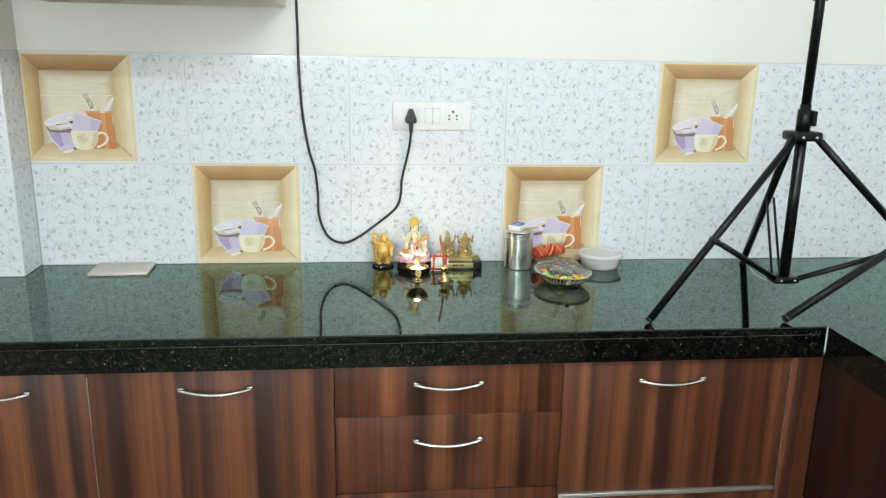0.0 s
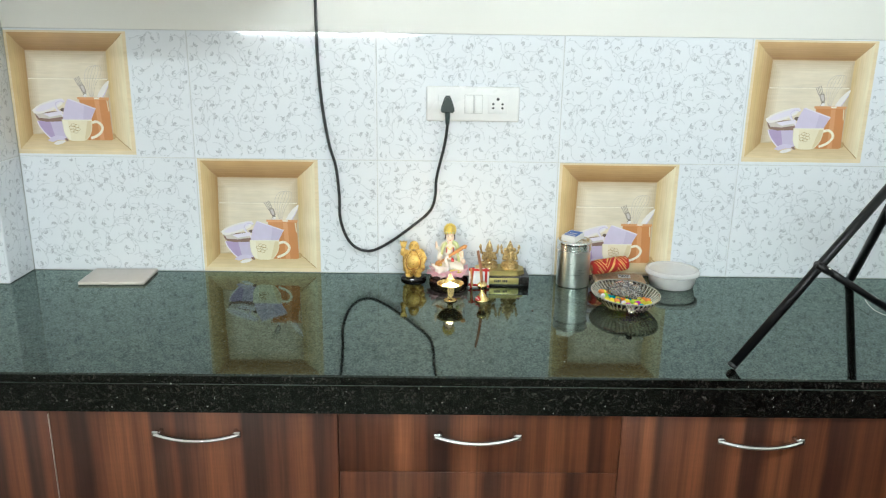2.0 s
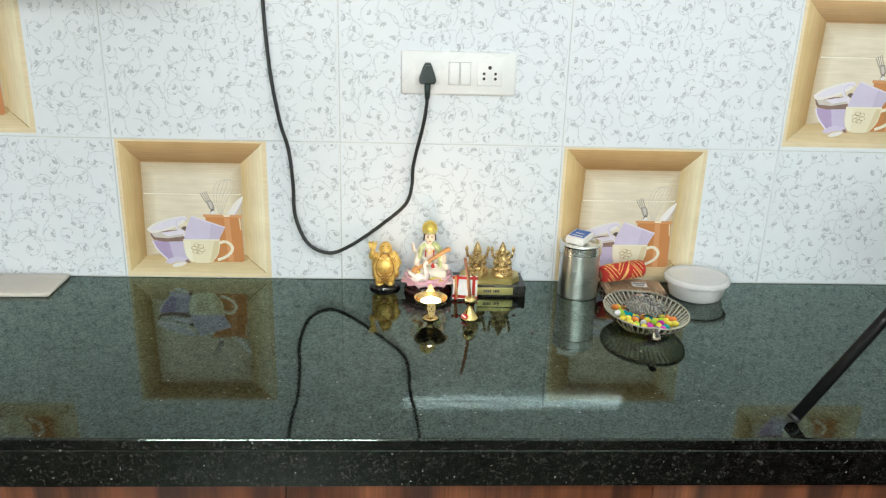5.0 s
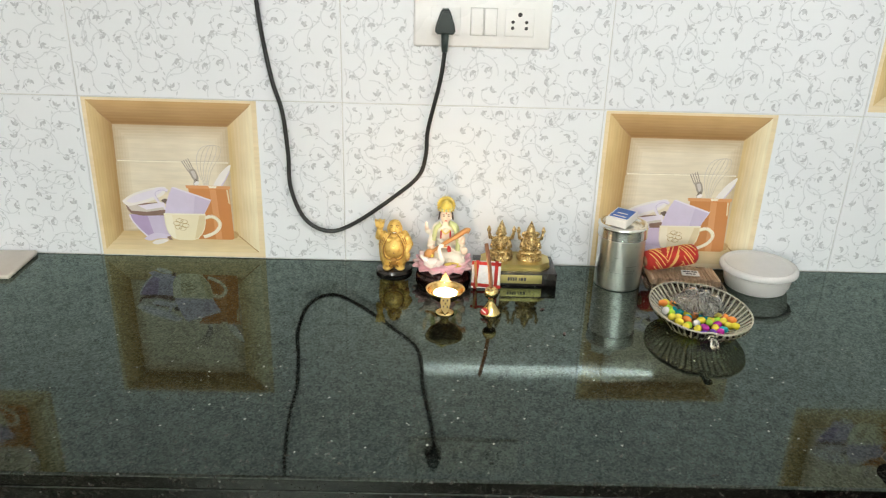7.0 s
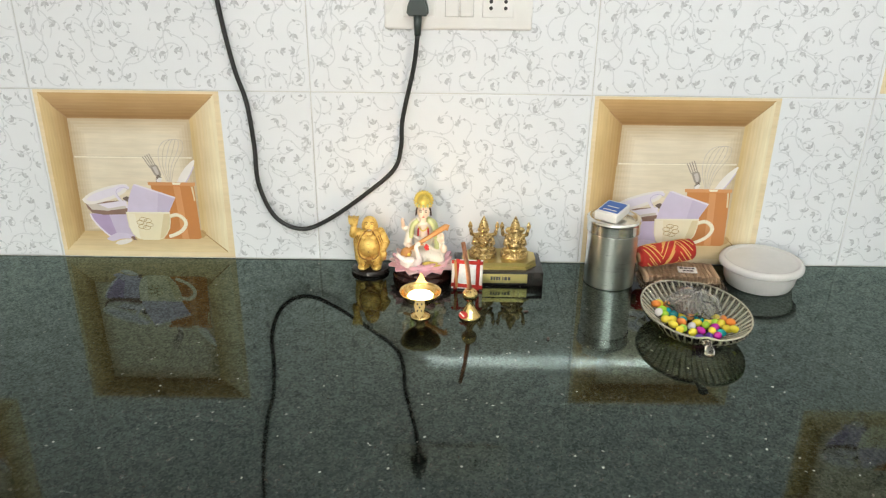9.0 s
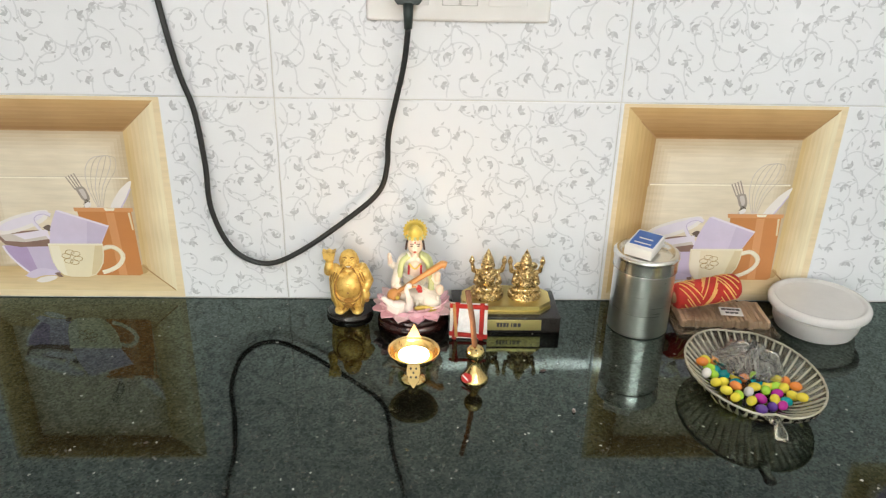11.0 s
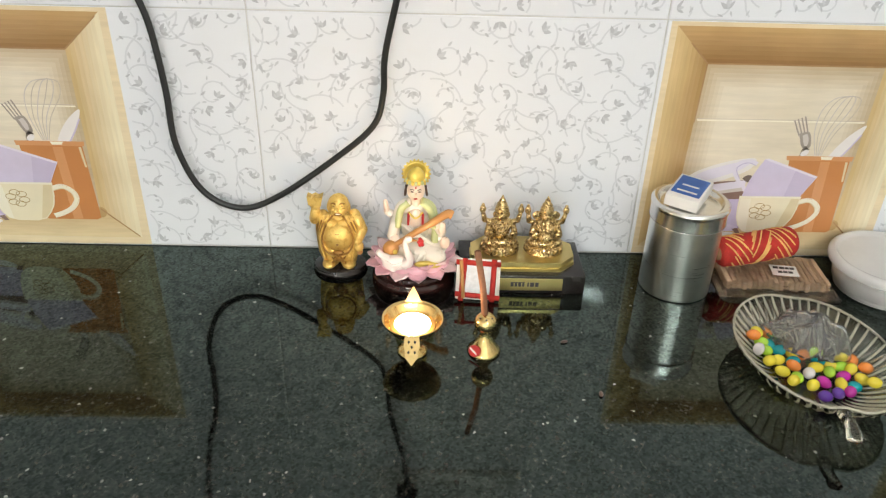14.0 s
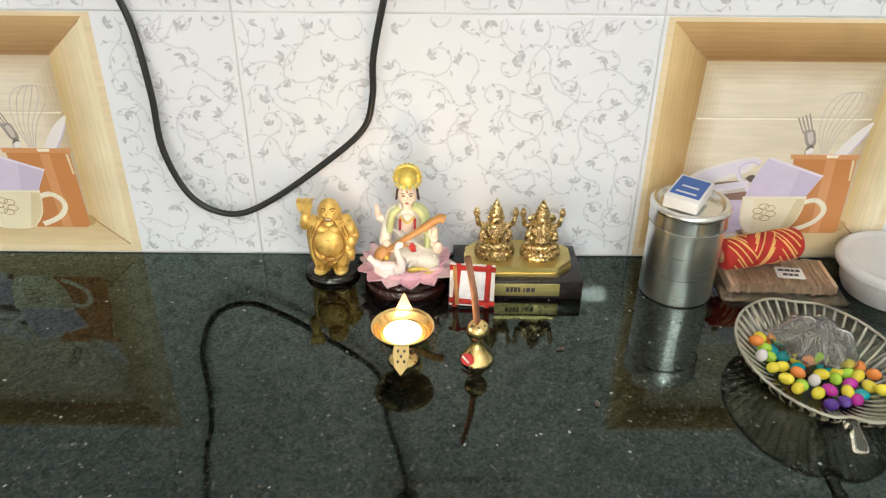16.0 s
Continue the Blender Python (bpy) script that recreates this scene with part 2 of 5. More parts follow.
P_LILAC_M = simple("mid_lilac_print", (0.57, 0.50, 0.66), 0.04, vary=0.05, rvary=0.01)
P_FLOWER = simple("bronze_flower_print", (0.42, 0.30, 0.13), 0.04, rvary=0.01)
P_MUG_L = simple("light_cream_print", (0.85, 0.80, 0.65), 0.04, vary=0.03, rvary=0.01)
P_MUG_D = simple("deep_cream_print", (0.70, 0.60, 0.38), 0.04, vary=0.05, rvary=0.01)
P_CREASE = simple("dark_brown_corner_print", (0.38, 0.23, 0.11), 0.04, vary=0.2, rvary=0.01)
P_DARK = simple("dark_cutlery_print", (0.16, 0.12, 0.10), 0.04, vary=0.3, rvary=0.01)
P_GREY = simple("grey_cutlery_print", (0.36, 0.31, 0.27), 0.04, vary=0.2, rvary=0.01)
P_GREY_L = simple("light_grey_print", (0.60, 0.54, 0.50), 0.04, vary=0.1, rvary=0.01)
P_WIRE = simple("pale_whisk_print", (0.58, 0.51, 0.42), 0.04, vary=0.2, rvary=0.01)
CHROME = simple("chrome", (0.66, 0.66, 0.65), 0.09, 1.0, vary=0.04, rvary=0.04)
STEEL = make_brushed("brushed_steel", (0.74, 0.74, 0.72), 0.28)
STEEL_LID = make_brushed("satin_steel_lid", (0.80, 0.80, 0.78), 0.24)
BRASS = simple("polished_brass", (0.70, 0.52, 0.23), 0.20, 1.0, vary=0.14, scale=120)
BRASS_DULL = simple("dull_coppery_brass", (0.36, 0.21, 0.10), 0.5, 0.8, vary=0.2, scale=150)
BRASS_DARK = make_mottled_metal("antique_brass", (0.70, 0.53, 0.26), (0.11, 0.062, 0.024))
GOLD_PAINT = make_mottled_metal("gold_paint", (0.80, 0.55, 0.16), (0.66, 0.41, 0.10), 150.0, 0.34)
GOLD_PAINT.node_tree.nodes["Principled BSDF"].inputs["Metallic"].default_value = 0.45
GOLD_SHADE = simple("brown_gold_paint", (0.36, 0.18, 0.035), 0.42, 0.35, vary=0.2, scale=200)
GOLD_PLATE = simple("satin_gold_plaque", (0.56, 0.45, 0.18), 0.30, 0.85, vary=0.06)
BLACK_GLOSS = simple("black_lacquer", (0.016, 0.013, 0.012), 0.16, vary=0.3)
DARK_RED_WOOD = simple("dark_maroon_lacquer", (0.028, 0.007, 0.006), 0.18, vary=0.3)
BLACK_METAL = simple("black_painted_steel", (0.004, 0.004, 0.0045), 0.30, vary=0.3, rvary=0.1, ior=1.33)
BLACK_RUBBER = simple("black_cable_rubber", (0.012, 0.013, 0.013), 0.42, vary=0.2)
PLUG_MAT = simple("dark_green_black_plastic", (0.018, 0.030, 0.028), 0.38, vary=0.2)
WHITE_PLASTIC = simple("white_switch_plastic", (0.80, 0.80, 0.79), 0.28, vary=0.03)
SWITCH_GREY = simple("switch_gap_grey", (0.42, 0.42, 0.41), 0.4)
HOLE = simple("dark_socket_hole", (0.03, 0.03, 0.03), 0.6)
PINK = simple("pink_painted_resin", (0.86, 0.50, 0.56), 0.35, vary=0.18, scale=90)
PALE_PINK = simple("pale_pink_painted_resin", (0.84, 0.62, 0.62), 0.35, vary=0.08)
IVORY = simple("ivory_painted_resin", (0.78, 0.73, 0.64), 0.32, vary=0.10)
SWAN = simple("pinkish_white_painted_resin", (0.88, 0.78, 0.75), 0.34, vary=0.05)
SKIN = simple("pale_peach_resin", (0.82, 0.66, 0.54), 0.34, vary=0.05)
GREEN_P = simple("olive_green_painted_resin", (0.50, 0.55, 0.27), 0.35, vary=0.2)
RED_P = simple("red_paint", (0.55, 0.03, 0.03), 0.4, vary=0.2)
WOOD_P = simple("orange_brown_painted_resin", (0.52, 0.25, 0.08), 0.35, vary=0.15)
YELLOW_GOLD = simple("yellow_gold_painted_resin", (0.74, 0.56, 0.12), 0.32, 0.3, vary=0.15, scale=200)
HAIR = simple("dark_brown_paint", (0.05, 0.025, 0.02), 0.4)
STICK = simple("brown_incense_paste", (0.26, 0.115, 0.06), 0.85, vary=0.2, scale=300, bumpy=0.3)
CARD_SILVER = simple("silver_grey_card", (0.50, 0.50, 0.50), 0.35, 0.2, vary=0.3, scale=150)
CARD_WHITE = simple("white_card", (0.74, 0.70, 0.66), 0.6, vary=0.06)
BLUE_LABEL = simple("blue_label_paper", (0.03, 0.12, 0.42), 0.5, vary=0.12)
PAPER = simple("white_paper", (0.76, 0.74, 0.70), 0.6, vary=0.06)
INK = simple("dark_ink", (0.05, 0.04, 0.04), 0.6)
THREAD_RED = simple("red_thread", (0.42, 0.020, 0.012), 0.8, vary=0.3, scale=600, bumpy=0.5)
THREAD_YELLOW = simple("pale_yellow_thread", (0.76, 0.46, 0.15), 0.8, vary=0.2, scale=600, bumpy=0.5)
CARDBOARD = simple("brown_cardboard_tube", (0.28, 0.16, 0.08), 0.85, vary=0.2)
DHOOP = simple("brown_incense_stick", (0.58, 0.39, 0.25), 0.8, vary=0.25, scale=250, bumpy=0.3)
FILM = make_clear("clear_cellophane", (0.98, 0.98, 0.97), 0.04, 1.38, 1.0)
GLASS = make_clear("pressed_glass", (0.97, 0.95, 0.84), 0.02, 1.48)
# part-milky pale glass: the glint on the dish's clear ribs put into its colour
RIB_GLASS = simple("glint_tinted_rib_glass", (0.95, 0.91, 0.76), 0.10, vary=0.05)
RIB_GLASS.node_tree.nodes["Principled BSDF"].inputs["Transmission Weight"].default_value = 0.68
CRYSTAL = make_clear("clear_moulded_plastic", (0.99, 0.99, 0.985), 0.008, 1.36)
CRYSTAL.node_tree.nodes["Principled BSDF"].inputs["Transmission Weight"].default_value = 0.97
TUB = simple("frosted_white_plastic", (0.95, 0.93, 0.92), 0.34, vary=0.05)
TUB.node_tree.nodes["Principled BSDF"].inputs["Transmission Weight"].default_value = 0.30
LID = simple("frosted_white_plastic_lid", (0.95, 0.94, 0.93), 0.24, vary=0.05)
LID.node_tree.nodes["Principled BSDF"].inputs["Transmission Weight"].default_value = 0.42
BOARD = simple("warm_grey_board", (0.60, 0.54, 0.48), 0.30, vary=0.05)
CAB_BEIGE = simple("beige_cabinet_laminate", (0.62, 0.54, 0.42), 0.4, vary=0.05)
ALU = simple("aluminium_strip", (0.62, 0.60, 0.56), 0.35, 0.8, vary=0.06)
SEALANT = simple("white_sealant", (0.62, 0.61, 0.58), 0.6)
OIL = simple("golden_oil", (0.70, 0.46, 0.17), 0.06, vary=0.1)
COTTON = simple("charred_cotton", (0.30, 0.24, 0.18), 0.9)
TUBE_GLOW = make_emit("lit_tube", (0.94, 0.985, 1.0), TUBE_POWER)
FILL_GLOW = make_emit("lit_fill_tube", (1.0, 0.985, 0.955), FILL_POWER)
FLAME = make_emit("oil_flame", (1.0, 0.74, 0.42), 55.0)
CANDY = [simple("candy_" + n, c, 0.25, vary=0.08, coat=0.3) for n, c in (
    ("yellow", (0.80, 0.66, 0.05)), ("lime", (0.38, 0.66, 0.05)), ("teal", (0.0, 0.30, 0.32)), ("orange", (0.80, 0.24, 0.04)),
    ("magenta", (0.48, 0.02, 0.30)), ("purple", (0.10, 0.03, 0.28)), ("white", (0.72, 0.68, 0.66)))]


# ---- mesh tools ----
class Mesh:
    """Collects faces of several materials into one mesh."""

    def __init__(self):
        self.v, self.f, self.m, self.s, self.mats = [], [], [], [], []

    def slot(self, material):
        if material not in self.mats:
            self.mats.append(material)
        return self.mats.index(material)

    def add(self, verts, faces, material, smooth=False):
        n, k = len(self.v), self.slot(material)
        self.v += [tuple(p) for p in verts]
        self.f += [tuple(i + n for i in f) for f in faces]
        self.m += [k] * len(faces)
        self.s += [smooth] * len(faces)
        return self

    def box(self, lo, hi, material, bevel=0.0, m=None):
        bm = bmesh.new()
        bmesh.ops.create_cube(bm, size=1)
        for p in bm.verts:
            p.co = Vector([(lo[i] + hi[i]) / 2 + p.co[i] * (hi[i] - lo[i]) for i in range(3)])
        if bevel:
            bmesh.ops.bevel(bm, geom=bm.edges[:], offset=bevel, segments=2, affect="EDGES", profile=0.5)
        return self.take(bm, material, bool(bevel), m)

    def take(self, bm, material, smooth=False, m=None):
        bm.verts.index_update()
        vs = [(m @ p.co) if m else p.co.copy() for p in bm.verts]
        fs = [[q.index for q in f.verts] for f in bm.faces]
        bm.free()
        return self.add(vs, fs, material, smooth)

    def ell(self, c, r, material, rot=(0, 0, 0), u=16, w=10):
        """An ellipsoid at c with radii r."""
        q = Euler([radians(a) for a in rot]).to_matrix()
        vs, fs = [Vector(c) + q @ Vector((0, 0, r[2]))], []
        for i in range(1, w):
            a = math.pi * i / w
            for j in range(u):
                b = 2 * math.pi * j / u
                vs.append(Vector(c) + q @ Vector((r[0] * math.sin(a) * math.cos(b), r[1] * math.sin(a) * math.sin(b), r[2] * math.cos(a))))
        vs.append(Vector(c) - q @ Vector((0, 0, r[2])))
        for j in range(u):
            fs.append((0, 1 + j, 1 + (j + 1) % u))
            for i in range(w - 2):
                a, b = 1 + i * u, 1 + (i + 1) * u
                fs.append((a + j, b + j, b + (j + 1) % u, a + (j + 1) % u))
            a = 1 + (w - 2) * u
            fs.append((a + j, len(vs) - 1, a + (j + 1) % u))
        return self.add(vs, fs, material, True)

    def lathe(self, c, profile, material, n=32, sx=1.0, sy=1.0, smooth=True, close=True):
        """Turns (radius, height) pairs round the upright axis through c."""
        vs, fs = [], []
        for r, z in profile:
            for j in range(n):
                a = 2 * math.pi * j / n
                vs.append((c[0] + sx * r * math.cos(a), c[1] + sy * r * math.sin(a), c[2] + z))
        for i in range(len(profile) - 1):
            for j in range(n):
                k = (j + 1) % n
                fs.append((i * n + j, i * n + k, (i + 1) * n + k, (i + 1) * n + j))
        if close:
            fs.append(tuple(range(n))[::-1])
            fs.append(tuple((len(profile) - 1) * n + j for j in range(n)))
        return self.add(vs, fs, material, smooth)

    def tube(self, pts, r, material, n=10, flat=1.0, up=(0, 0, 1)):
        """A round or flattened bar along pts; r is a radius or one for each point."""
        pts = [Vector(p) for p in pts]
        rs = r if isinstance(r, (list, tuple)) else [r] * len(pts)
        vs, fs = [], []
        side = None
        for i, p in enumerate(pts):
            d = (pts[min(i + 1, len(pts) - 1)] - pts[max(i - 1, 0)]).normalized()
            if side is None:
                side = d.cross(Vector(up))
                if side.length < 1e-4:
                    side = d.cross(Vector((1, 0, 0)))
            side = (side - d * side.dot(d)).normalized()
            top = side.cross(d)
            for j in range(n):
                a = 2 * math.pi * j / n
                vs.append(p + side * (rs[i] * math.cos(a)) + top * (rs[i] * flat * math.sin(a)))
        for i in range(len(pts) - 1):
            for j in range(n):
                k = (j + 1) % n
                fs.append((i * n + j, i * n + k, (i + 1) * n + k, (i + 1) * n + j))
        fs.append(tuple(range(n))[::-1])
        fs.append(tuple((len(pts) - 1) * n + j for j in range(n)))
        return self.add(vs, fs, material, True)

    def prism(self, outline, y0, y1, material, m=None):
        """A slab between y0 and y1 with an outline of (x, z) pairs."""
        n = len(outline)
        vs = [Vector((x, y0, z)) for x, z in outline] + [Vector((x, y1, z)) for x, z in outline]
        if m:
            vs = [m @ p for p in vs]
        fs = [tuple(range(n)), tuple(range(2 * n - 1, n - 1, -1))]
        fs += [(i, i + n, (i + 1) % n + n, (i + 1) % n) for i in range(n)]
        return self.add(vs, fs, material)

    def data(self, name):
        me = bpy.data.meshes.new(name)
        me.from_pydata([tuple(p) for p in self.v], [], self.f)
        for m in self.mats:
            me.materials.append(m)
        me.polygons.foreach_set("material_index", self.m)
        me.polygons.foreach_set("use_smooth", self.s)
        me.update()
        # closed shells face outwards
        bm = bmesh.new()
        bm.from_mesh(me)
        done = set()
        for f0 in bm.faces:
            if f0 in done:
                continue
            done.add(f0)
            todo, shell, closed, volume = [f0], [], True, 0.0
            while todo:
                f = todo.pop()
                shell.append(f)
                for e in f.edges:
                    closed = closed and len(e.link_faces) == 2
                    for g in e.link_faces:
                        if g not in done:
                            done.add(g)
                            todo.append(g)
                c = [p.co for p in f.verts]
                volume += sum(c[0].dot(c[i].cross(c[i + 1])) for i in range(1, len(c) - 1))
            if closed and volume < 0:
                bmesh.ops.reverse_faces(bm, faces=shell)
        bm.to_mesh(me)
        bm.free()
        return me


def part(name, mesh, parent=None, label="", at=None):
    """One mesh object; at: its place under its parent."""
    ob = new(name, mesh.data(name) if isinstance(mesh, Mesh) else mesh)
    ob.parent = parent
    if at is not None:
        ob.matrix_basis = at if isinstance(at, Matrix) else Matrix.Translation(at)
    return tagged(ob, label=label)


def thing(name, at, label, category, group=""):
    ob = new(name)
    ob.empty_display_size = 0.02
    ob.matrix_basis = at if isinstance(at, Matrix) else Matrix.Translation(at)
    return tagged(ob, label, category, group)


def smooth_path(pts, steps=8):
    """A smooth line through the points."""
    out, p = [], [Vector(q) for q in pts]
    for i in range(len(p) - 1):
        a, b, c, d = p[max(i - 1, 0)], p[i], p[i + 1], p[min(i + 2, len(p) - 1)]
        for k in range(steps):
            t = k / steps
            out.append(0.5 * (2 * b + (c - a) * t + (2 * a - 5 * b + 4 * c - d) * t * t + (3 * b - a - 3 * c + d) * t ** 3))
    return out + [p[-1]]


def oval(cx, cz, rx, rz, n=20, tilt=0.0, a0=0.0, a1=360.0):
    out = []
    full = abs(a1 - a0) >= 359.9
    for i in range(n if full else n + 1):
        a = radians(a0 + (a1 - a0) * i / n)
        x, z = rx * math.cos(a), rz * math.sin(a)
        t = radians(tilt)
        out.append((cx + x * math.cos(t) - z * math.sin(t), cz + x * math.sin(t) + z * math.cos(t)))
    return out


# ---- structure ----
def slab(name, lo, hi, material, label, category="wall", bevel=0.0):
    ob = part(name, Mesh().box(lo, hi, material, bevel))
    return tagged(ob, label, category, kind="structure")


floor = slab("floor", (LEFT - 0.1, BACK - 0.1, -0.1), (RIGHT + 0.1, 0.15, 0.0), FLOOR, "dark brown glazed tile kitchen floor", "floor")
ceiling = slab("ceiling", (LEFT - 0.1, BACK - 0.1, TOP), (RIGHT + 0.1, 0.15, TOP + 0.1), CEIL, "plain white painted kitchen ceiling", "ceiling")
wall_north = thing("wall_north", (0, 0, 0), "cream painted wall with patterned white tile splashback", "wall")
wall_north["kind"] = "structure"
part("plaster", Mesh().box((PILLAR_X, 0.0, 1.4805), (RIGHT, 0.12, TOP), WALL, 0.0), wall_north)
part("grout_bed", Mesh().box((PILLAR_X, 0.0022, ZC - 0.07), (RIGHT, 0.12, 1.480), GROUT), wall_north, "pale grout between the tiles")
part("lower_wall", Mesh().box((LEFT, 0.0022, 0.0), (RIGHT, 0.12, ZC - 0.07), WALL), wall_north)
wall_pillar = thing("wall_pillar", (0, 0, 0), "shallow pillar with cream paint above white patterned tiles", "pillar")
wall_pillar["kind"] = "structure"
part("plaster", Mesh().box((LEFT, PILLAR_Y, 1.4805), (PILLAR_X, 0.12, TOP), WALL), wall_pillar)
part("grout_bed", Mesh().box((LEFT, PILLAR_Y + 0.0022, ZC - 0.07), (PILLAR_X - 0.0022, 0.12, 1.480), GROUT), wall_pillar, "pale grout between the tiles")
slab("wall_east", (RIGHT, BACK - 0.1, 0.0), (RIGHT + 0.1, 0.12, TOP), WALL, "plain cream painted kitchen side wall")
slab("wall_west", (LEFT - 0.1, BACK - 0.1, 0.0), (LEFT, 0.12, TOP), WALL, "plain cream painted kitchen side wall")
slab("wall_south", (LEFT, BACK - 0.1, 0.0), (RIGHT, BACK, TOP), WALL, "plain cream painted wall behind the cook")

# ---- tube light on the ceiling side of the room ----
tube_light = thing("tube_light", (0.705, -2.0, 2.33), "lit white fluorescent tube light in a slim batten", "ceiling light")
part("batten", Mesh().box((-0.61, -0.025, 0.03), (0.61, 0.025, 0.075), WHITE_PLASTIC, 0.006), tube_light)
part("tube", Mesh().tube([(-0.565, 0, 0), (0.565, 0, 0)], 0.013, TUBE_GLOW, 14), tube_light, "glowing white glass tube")
for x in (-0.585, 0.585):
    part("end_cap", Mesh().box((x - 0.02, -0.018, -0.018), (x + 0.02, 0.018, 0.032), WHITE_PLASTIC, 0.004), tube_light)
for x in (-0.4, 0.4):
    part("hanger", Mesh().tube([(x, 0, 0.07), (x, 0, TOP - 2.33)], 0.006, WHITE_PLASTIC, 8), tube_light)


# fill tube added out of view, to lift the left of the tiled wall
fill_light = thing("fill_tube_light", (-0.55, BACK, 1.470), "unseen fill tube light added on the back wall", "wall light")
part("batten", Mesh().box((-0.61, 0.0, -0.025), (0.61, 0.030, 0.025), WHITE_PLASTIC, 0.005), fill_light)
part("tube", Mesh().tube([(-0.565, 0.050, 0), (0.565, 0.050, 0)], 0.013, FILL_GLOW, 14), fill_light, "glowing white glass tube")
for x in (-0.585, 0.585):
    part("end_cap", Mesh().box((x - 0.02, 0.028, -0.018), (x + 0.02, 0.066, 0.018), WHITE_PLASTIC, 0.004), fill_light)


# ---- worktop ----
def worktop(name, outline_x, y_back, label):
    """A straight run of stone with a built-up, rounded front edge."""
    x0, x1 = outline_x
    prof = [(y_back, ZC - 0.018), (y_back, ZC)]
    for i in range(7):
        a = radians(90 * i / 6)
        prof.append((FRONT + 0.0032 - 0.0032 * math.sin(a), ZC - 0.0032 + 0.0032 * math.cos(a)))
    prof += [(FRONT, ZC - 0.0165), (FRONT + 0.0012, ZC - 0.0175), (FRONT + 0.0012, ZC - 0.0190), (FRONT + 0.0003, ZC - 0.020), (FRONT + 0.0003, ZC - 0.0755), (FRONT + 0.03, ZC - 0.0775), (FRONT + 0.03, ZC - 0.018)]
    t = thing(name, (0, 0, 0), label, "worktop", "worktop slabs")
    top = prof[:11] + [(FRONT + 0.03, ZC - 0.018)]
    strip = [(FRONT + 0.03, ZC - 0.0185), (FRONT + 0.0012, ZC - 0.0185)] + prof[12:15]
    for piece, pr in (("slab", top), ("front_strip", strip)):
        n = len(pr)
        vs = [(x0, y, z) for y, z in pr] + [(x1, y, z) for y, z in pr]
        fs = [tuple(range(n - 1, -1, -1)), tuple(range(n, 2 * n))] + [(i, (i + 1) % n, (i + 1) % n + n, i + n) for i in range(n)]
        part(piece, Mesh().add(vs, fs, GRANITE), t)
    return t


worktop("worktop", (LEFT, 0.40485), 0.0, "polished black granite worktop slab with pale flecks")
worktop("worktop", (0.40515, 1.1235), 0.0, "polished black granite worktop slab with pale flecks")
ret = thing("worktop", (0, 0, 0), "polished black granite worktop return along the side", "worktop", "worktop slabs")
part("slab", Mesh().box((1.1245, BACK + 0.3, ZC - 0.018), (RIGHT, 0.0, ZC), GRANITE), ret)
part("front_strip", Mesh().box((1.1250, BACK + 0.3, ZC - 0.0775), (1.150, FRONT, ZC - 0.0185), GRANITE), ret)
tagged(part("sealant_line", Mesh().box((1.1225, FRONT - 0.0012, ZC - 0.064), (1.1255, FRONT + 0.004, ZC - 0.001), SEALANT)), "thin white sealant joint between granite slabs", "sealant")


# ---- base cabinets ----
def handle_mesh():
    """A bowed, flattened chrome pull on two short posts."""
    m = Mesh()
    pts, rs = [], []
    for i in range(21):
        u = i / 20 * 2 - 1
        pts.append((0.0785 * u, -0.026 + 0.012 * u * u, 0.0020 - 0.0085 * (1 - u * u)))
        rs.append(0.0072 if abs(u) > 0.86 else 0.0062 + 0.0010 * abs(u))
    m.tube(pts, rs, CHROME, 12, 0.62)
    for s in (-1, 1):
        m.tube([(0.069 * s, 0.0, 0.0005), (0.069 * s, -0.018, 0.0005)], 0.0045, CHROME, 8)
        m.box((0.0745 * s - 0.0065, -0.0195, -0.0045), (0.0745 * s + 0.0065, -0.0120, 0.0080), CHROME, 0.002)
        m.ell((0.071 * s, -0.0200, 0.0020), (0.0030, 0.0014, 0.0018), HOLE, u=10, w=6)
    return m.data("handle")


HANDLE = handle_mesh()


def cabinet(x0, x1, fronts, label):
    """A base unit; fronts: z range, kind, handle place or None, dark stripes for each door or drawer."""
    t = thing("base_cabinet", (x0, FACE, 0.0), label, "cabinet", "base cabinets")
    w = x1 - x0
    part("carcass", Mesh().box((0.001, 0.02, 0.09), (w - 0.001, 0.55, ZC - 0.0785), SHADED_LAMINATE), t)
    part("plinth", Mesh().box((0.001, 0.06, 0.0), (w - 0.001, 0.09, 0.09), BLACK_METAL), t)
    for z0, z1, kind, h, stripes in fronts:
        f = part(kind, Mesh().box((0.0010, 0.0, z0), (w - 0.0010, 0.0185, z1), make_laminate("striped_walnut_front", (x0, x1), stripes), 0.0008), t)
        if h:
            part("handle", HANDLE, f, "bowed chrome handle", (h[0] - x0, 0.0, h[1]))
    return t


TOPZ = ZC - 0.0785
TALL = "walnut striped laminate base cabinet with tall door"
cabinet(-1.62, -1.085, [(0.10, TOPZ, "door", (-1.35, 0.770), ((-1.50, -1.45, 0.6), (-1.25, -1.20, 0.6)))], TALL)
cabinet(-1.085, -0.551, [(0.10, TOPZ, "door", (-0.744, 0.770), ((-0.98, -0.93, 0.6), (-0.83, -0.79, 0.5), (-0.668, -0.628, 0.50), (-0.585, -0.556, 0.62)))], TALL)
cabinet(-0.551, -0.020, [(0.10, TOPZ, "door", (-0.277, 0.770), ((-0.506, -0.466, 0.58), (-0.356, -0.322, 0.66), (-0.309, -0.266, 0.55), (-0.188, -0.150, 0.60), (-0.060, -0.024, 0.58)))], TALL)
